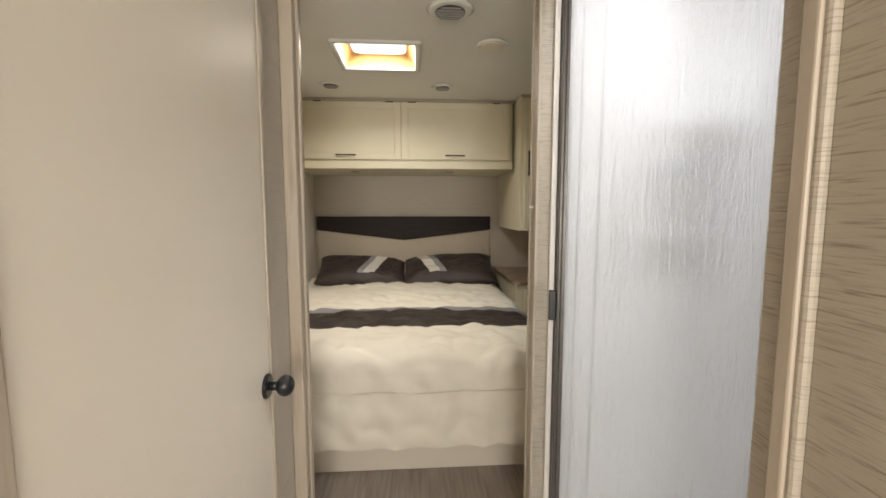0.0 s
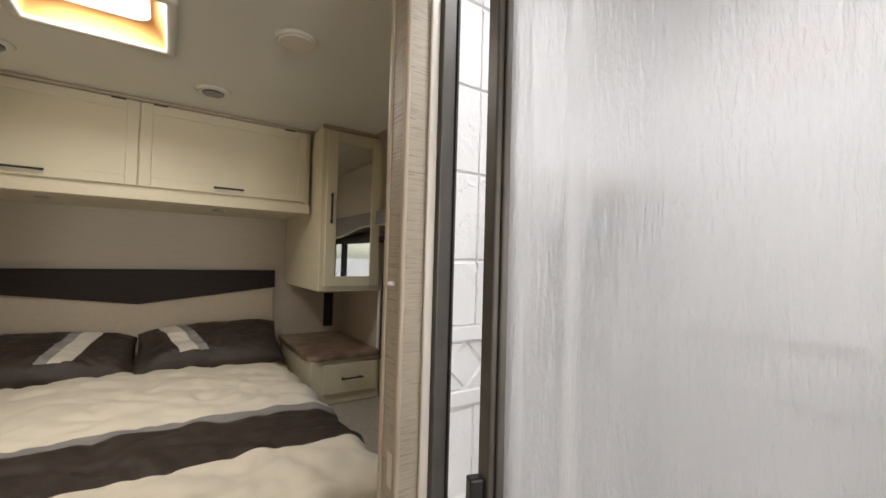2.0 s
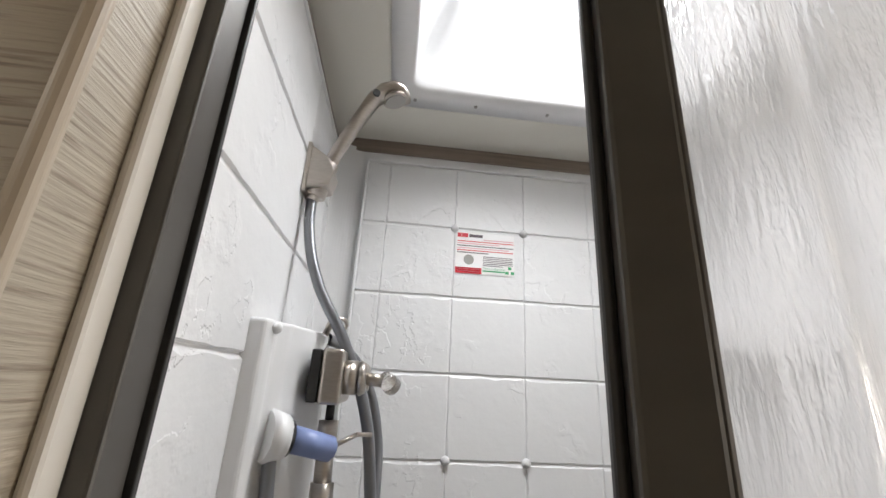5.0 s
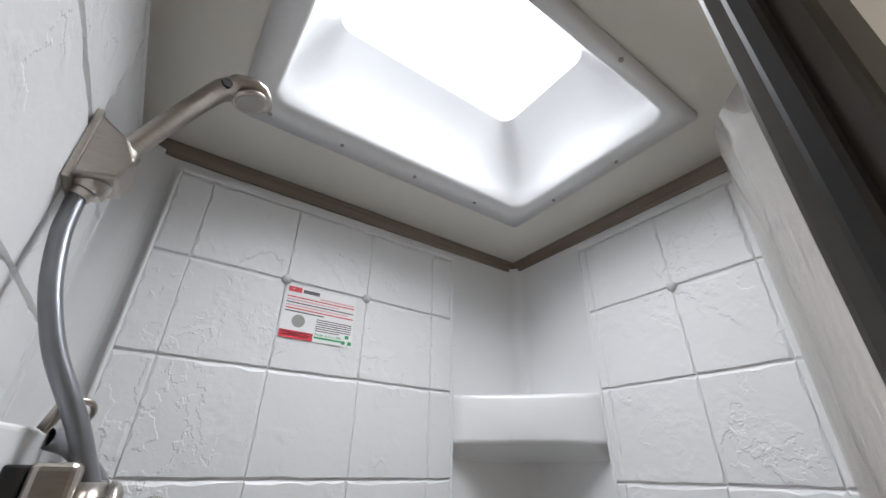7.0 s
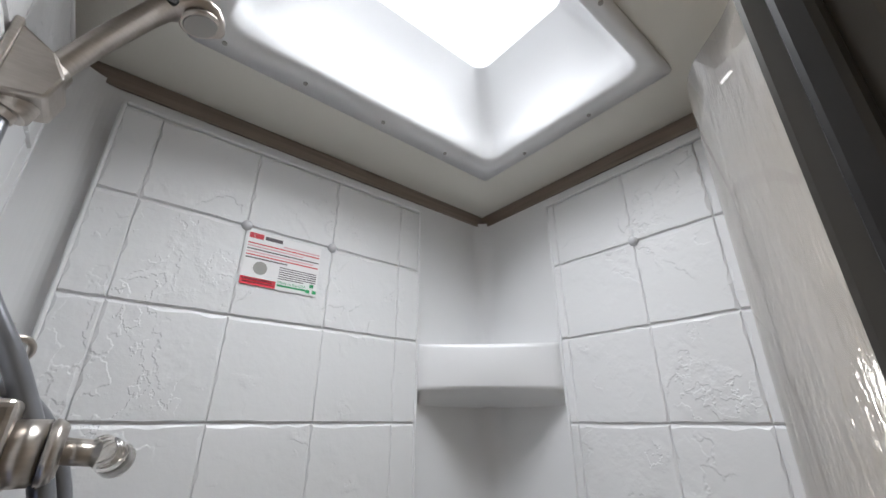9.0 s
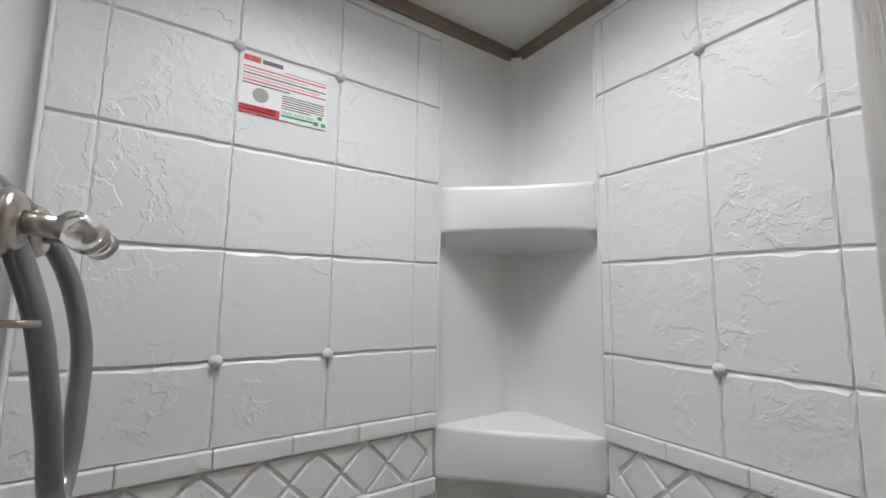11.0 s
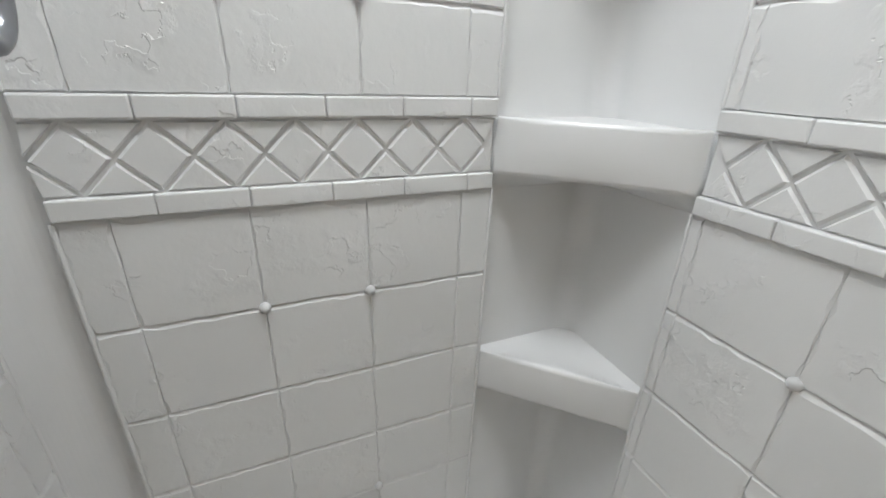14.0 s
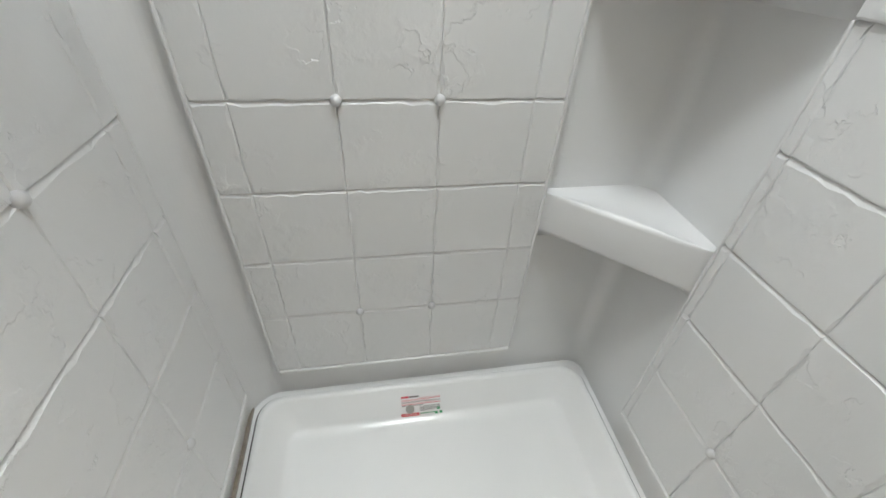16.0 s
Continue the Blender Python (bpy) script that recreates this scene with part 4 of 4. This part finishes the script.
def pillow(m, stripe_x, w):
    """A cushion with pinched corners, brown with a grey and a cream stripe."""
    d, h = 0.46, 0.095
    bm = bmesh.new()
    n, k = 150, 70
    rows = {}
    for side in (1, -1):
        for i in range(n + 1):
            for j in range(k + 1):
                u, v = 2 * i / n - 1, 2 * j / k - 1
                t = max(0.0, (1 - u ** 4) * (1 - v ** 4)) ** 0.55
                x, y = w / 2 * u * (1 - 0.05 * (1 - v * v)) , d / 2 * v * (1 - 0.07 * (1 - u * u))
                z = side * h * t * (1 + 0.16 * noise.noise(Vector((u * 2.5 + stripe_x * 7, v * 2.5, side)))) + 0.006 * noise.noise(Vector((u * 9, v * 9, side * 3 + stripe_x))) * t
                rows[side, i, j] = bm.verts.new((x, y, z))
    for side in (1, -1):
        for i in range(n):
            for j in range(k):
                bm.faces.new((rows[side, i, j], rows[side, i + 1, j], rows[side, i + 1, j + 1], rows[side, i, j + 1]))
    bmesh.ops.remove_doubles(bm, verts=bm.verts[:], dist=0.0005)
    ob = mesh_ob("pillow", bm, BROWN, None, True)
    ob.data.materials.append(PAPER_F)
    ob.data.materials.append(GREYF)
    lean = 0.4 if stripe_x > 0 else -0.4
    for p in ob.data.polygons:
        u = (p.center.x - stripe_x - lean * p.center.y) * (1 if stripe_x > 0 else -1)
        if p.center.z > 0.0 and p.center.y > -0.15:
            if abs(u) < 0.045:
                p.material_index = 1
            elif -0.095 < u <= -0.045:
                p.material_index = 2
    ob.matrix_world = m
    return tagged(ob, "dark brown satin pillow with cream and grey stripes", "pillow", "pillows on the bed")


PAPER_F = mat("cream_satin", (0.62, 0.58, 0.52), 0.5, color2=(0.56, 0.52, 0.46), scale=(12, 12, 12), bump=0.1)
pillow(pose(-0.905, 2.27, 0.742, 20, 4, 5), 0.11, 0.75)
pillow(pose(-0.165, 2.27, 0.750, 21, -3, -4), -0.17, 0.79)


def nightstand():
    n = empty("nightstand")
    tagged(n, "cream nightstand with brown marbled top and one drawer", "nightstand")
    box("body", 0.305, 0.740, 1.775, BY1 - 0.003, 0.44, 0.708, CREAM, 0.003, n)
    prism("top", [(0.285, BY1 - 0.003), (0.285, 1.80), (0.33, 1.745), (0.742, 1.745), (0.742, BY1 - 0.003)], "z", 0.708, 0.738, STONE, n, 0.006)
    dr = box("drawer", 0.375, 0.715, 1.755, 1.775, 0.505, 0.680, CREAM, 0.005, n)
    box("drawer_panel", 0.40, 0.69, 1.7535, 1.7555, 0.53, 0.655, CREAM, 0.001, dr)
    box("handle", 0.475, 0.615, 1.722, 1.732, 0.590, 0.600, GASKET, 0.003, dr)
    for x in (0.49, 0.60):
        box("handle_post", x - 0.005, x + 0.005, 1.73, 1.755, 0.591, 0.599, GASKET, 0.001, dr)
    return n


nightstand()
structure(box("platform_carpet", 0.255, 0.742, 0.08, BY1 - 0.003, BED_Z, 0.436, CARPET, 0.01), "beige carpeted platform beside the bed")
so = empty("outlet_strip")
tagged(so, "black outlet strip on the wall behind the nightstand", "outlet")
box("plate", 0.615, 0.69, BY1 - 0.010, BY1 - 0.001, 0.78, 1.04, GASKET, 0.004, so)
for z in (0.84, 0.92):
    box("socket", 0.632, 0.672, BY1 - 0.014, BY1 - 0.010, z - 0.025, z + 0.025, BLACK, 0.003, so)


def bedroom_window():
    w = structure(empty("window_1"), "black framed bedroom window")
    x = BX1
    bm = bmesh.new()
    f = 0.05
    for a, b, c, d in ((WY0 - 0.03, WY0 + f, WZ0 - 0.03, WZ1), (WY1 - f * 3.8, WY1 + 0.03, WZ0 - 0.03, WZ1), (WY0 + f, WY1 - f * 3.8, WZ0 - 0.03, WZ0 + f), (WY0 + f, WY1 - f * 3.8, WZ1 - f, WZ1)):
        add_box(bm, x - 0.022, x + 0.045, a, b, c, d, 0.005)
    mesh_ob("frame", bm, GASKET, w)
    box("mullion", x + 0.002, x + 0.03, 0.895, 0.922, WZ0 + f, WZ1 - f, GASKET, 0.003, w)
    box("mullion", x + 0.002, x + 0.03, 0.944, 0.972, WZ0 + f, WZ1 - f, GASKET, 0.003, w)
    box("mullion_strip", x + 0.010, x + 0.026, 0.922, 0.944, WZ0 + f, WZ1 - f, GRILLE, 0.001, w)
    box("sash_latch", x - 0.006, x + 0.002, 0.918, 0.950, 1.08, 1.14, GASKET, 0.003, w)
    g = box("pane", x + 0.015, x + 0.019, WY0 + f, WY1 - f * 3.8, WZ0 + f, WZ1 - f, GLASS, 0.0, w)
    g.visible_shadow = False
    box("latch", x - 0.032, x - 0.022, 1.53, 1.57, WZ0 + 0.008, WZ0 + 0.02, RED, 0.003, w)
    box("blind_cord_channel", x - 0.03, x - 0.001, WY1 + 0.035, WY1 + 0.055, 0.75, WZ1, PAPER, 0.003, w)
    return w


GLASS = mat("window_glass", (0.95, 0.97, 0.97), 0.0, transmission=1.0)
bedroom_window()


def valance():
    """Padded window valance in a lattice print."""
    v = empty("valance")
    tagged(v, "grey lattice-print fabric valance over the window", "valance")
    y0, y1, z1 = 0.55, 1.80, 1.622
    hem = [(y0, 1.500), (0.80, 1.480), (0.97, 1.466), (1.10, 1.472), (1.45, 1.518), (1.56, 1.528), (y1, 1.528)]

    def hem_at(y):
        for (a, za), (b, zb) in zip(hem, hem[1:]):
            if a <= y <= b:
                return za + (zb - za) * (y - a) / (b - a)
        return hem[-1][1]

    prism("pad", hem + [(y1, z1), (y0, z1)], "x", BX1 - 0.085, BX1 - 0.001, TWEED, v, 0.004)
    tube("piping", [(BX1 - 0.084, y, z) for y, z in hem], 0.004, CREAM, v)
    bm = bmesh.new()
    x = BX1 - 0.0858
    for j in range(9):
        for i in range(46):
            cy, cz = y0 + 0.02 + i * 0.027 + (j % 2) * 0.0135, z1 - 0.013 - j * 0.0165
            if cy > y1 - 0.015 or cz < hem_at(cy) + 0.013:
                continue
            vs = [bm.verts.new((x, cy + a, cz + b)) for a, b in ((-0.0098, 0), (-0.005, -0.0074), (0.005, -0.0074), (0.0098, 0), (0.005, 0.0074), (-0.005, 0.0074))]
            bm.faces.new(vs)
    tagged(mesh_ob("print", bm, DOTS, v), kind="stuff")
    box("roller_blind", BX1 - 0.06, BX1 - 0.024, y0 + 0.05, y1 - 0.05, 1.425, 1.4645, ESPRESSO, 0.004, v)
    return v


valance()
structure(box("trim_wall_cove", BX1 - 0.012, BX1 - 0.001, 0.08, 1.714, 1.985, 1.997, WOOD_V, 0.003))
structure(prism("trim_cove", [(BX1 - 0.10, CEIL_Z - 0.002), (BX1 - 0.001, CEIL_Z - 0.002), (BX1 - 0.001, 1.998)], "y", 0.08, 1.714, WOOD_H))
structure(box("trim_window_board", BX1 - 0.008, BX1 - 0.001, 1.690, 1.712, 1.61, 1.984, WOOD_V, 0.002))


def roof_vent():
    v = empty("roof_vent")
    tagged(v, "square roof vent with amber lining glowing with daylight", "roof vent")
    rr = lambda g, r, z: [(x, y, z) for x, y in round_rect(-0.842 + g, -0.445 - g, 0.872 + g, 1.245 - g, r)]
    loft("trim_ring", [rr(-0.03, 0.02, 2.0985), rr(-0.03, 0.02, 2.088), rr(0.0, 0.012, 2.088), rr(0.004, 0.012, 2.10)], CEIL, v)
    loft("lining", [rr(0.003, 0.012, 2.10), rr(0.012, 0.02, 2.135), rr(0.040, 0.045, 2.158), rr(0.050, 0.055, 2.160)], AMBER, v)
    box("lid", -0.84, -0.45, 0.875, 1.242, 2.168, 2.172, OPAL, 0.0, v)
    return v


roof_vent()


def vent(x, y, r):
    v = empty("ceiling_vent")
    tagged(v, "round ceiling air vent with louvres", "vent", "ceiling vents")
    rod("ring", (x, y, CEIL_Z - 0.001), (x, y, CEIL_Z - 0.012), r, CEIL, r * 0.85, v, seg=28)
    rod("core", (x, y, CEIL_Z - 0.012), (x, y, CEIL_Z - 0.015), r * 0.62, GASKET, parent=v, seg=24)
    for i in range(5):
        o = (i - 2) * r * 0.22
        L = math.sqrt(max(0.0, (r * 0.6) ** 2 - o * o))
        box("louvre", x - L, x + L, y + o - r * 0.06, y + o + r * 0.06, CEIL_Z - 0.020, CEIL_Z - 0.0152, GRILLE, 0.001, v)
    return v


for x, y, r in ((-1.0, 1.575, 0.075), (-0.262, 1.58, 0.075), (-0.30, 0.52, 0.10)):
    vent(x, y, r)
sp = empty("ceiling_speaker")
tagged(sp, "round cream ceiling light cover, unlit", "ceiling light")
rod("rim", (-0.06, 0.862, CEIL_Z - 0.001), (-0.06, 0.862, CEIL_Z - 0.012), 0.075, CEIL, 0.070, sp, seg=32)
rod("cover", (-0.06, 0.862, CEIL_Z - 0.012), (-0.06, 0.862, CEIL_Z - 0.017), 0.064, DOOR, 0.056, sp, seg=32, bevel=0.002)

# ---- outdoors, through the bedroom window ----
GZ = -0.95
structure(box("ground", -400, 400, -400, 400, GZ - 0.2, GZ, CONCRETE))
# flat dark strip stands in for the shadow in front of the trailers
structure(box("trailer_shade_strip", 9.0, 14.5, -60, 90, GZ, GZ + 0.012, GROUND_SHADE))
structure(box("lawn", 2.6, 6.6, -60, 90, GZ, GZ + 0.03, GRASS))


def trailer(x, y, length):
    """Parked white travel trailer with a dark band, baggage doors, windows and wheels."""
    t = empty("travel_trailer")
    tagged(t, "parked white travel trailer with dark lower band", "trailer", "parked trailers")
    box("body", x, x + 2.5, y, y + length, GZ + 0.55, GZ + 3.3, RVWHITE, 0.12, t, 3)
    box("band", x - 0.01, x + 0.05, y + 0.2, y + length - 0.2, GZ + 0.62, GZ + 0.95, RVGREY, 0.01, t)
    for k in range(3):
        yy = y + 0.6 + k * length / 3.2
        box("baggage_door", x - 0.02, x + 0.03, yy, yy + 0.9, GZ + 0.98, GZ + 1.55, RVWHITE, 0.02, t)
        box("door_gasket", x - 0.012, x + 0.03, yy - 0.03, yy + 0.93, GZ + 0.95, GZ + 1.58, RVGREY, 0.01, t)
        box("window", x - 0.02, x + 0.03, yy + 0.1, yy + 1.0, GZ + 1.9, GZ + 2.5, GASKET, 0.03, t)
    for k in (0.55, 0.66):
        c = (x + 0.05, y + length * k, GZ + 0.36)
        rod("wheel", c, (c[0] + 0.25, c[1], c[2]), 0.36, BLACK, parent=t, bevel=0.04)
        rod("rim", (c[0] - 0.01, c[1], c[2]), (c[0] + 0.02, c[1], c[2]), 0.2, GRILLE, parent=t)
    rod("jack", (x + 0.3, y + 0.3, GZ), (x + 0.3, y + 0.3, GZ + 0.6), 0.05, RVGREY, parent=t)
    rod("jack", (x + 2.2, y + 0.3, GZ), (x + 2.2, y + 0.3, GZ + 0.6), 0.05, RVGREY, parent=t)
    return t


trailer(14.8, -9, 9.0)
trailer(15.0, 1.4, 9.5)
trailer(15.0, 18.4, 9.5)


def pickup():
    """Parked pickup truck, seen from its side across the lot."""
    t = empty("pickup_truck")
    tagged(t, "parked charcoal pickup truck on the concrete lot", "truck", "parked trucks")
    prof = [(0.0, 0.55), (0.0, 1.12), (0.15, 1.20), (1.55, 1.25), (2.15, 1.82), (3.35, 1.86), (3.62, 1.28), (5.5, 1.24), (5.55, 0.55)]
    prism("body", [(y, z + GZ) for y, z in prof], "x", 0.0, 1.9, RVGREY, t, 0.06, seg=3)
    for y0, y1 in ((1.95, 2.55), (2.65, 3.30)):
        prism("side_window", [(y0, 1.30 + GZ), (y0 + 0.28, 1.72 + GZ), (y1, 1.74 + GZ), (y1 + 0.03, 1.30 + GZ)], "x", -0.012, 0.03, GASKET, t)
    for y in (1.0, 4.55):
        wheel = rod("wheel", (-0.03, y, GZ + 0.40), (0.24, y, GZ + 0.40), 0.40, BLACK, parent=t, bevel=0.04)
        rod("rim", (-0.045, y, GZ + 0.40), (0.0, y, GZ + 0.40), 0.24, GRILLE, 0.20, wheel)
    box("bumper", 0.05, 1.85, -0.10, 0.06, GZ + 0.55, GZ + 0.78, GRILLE, 0.03, t)
    return t


truck = pickup()
truck.matrix_world = Matrix.Translation((22.2, 21.6, 0))
copy_thing(truck, Matrix.Translation((23.4, 14.6, 0)))
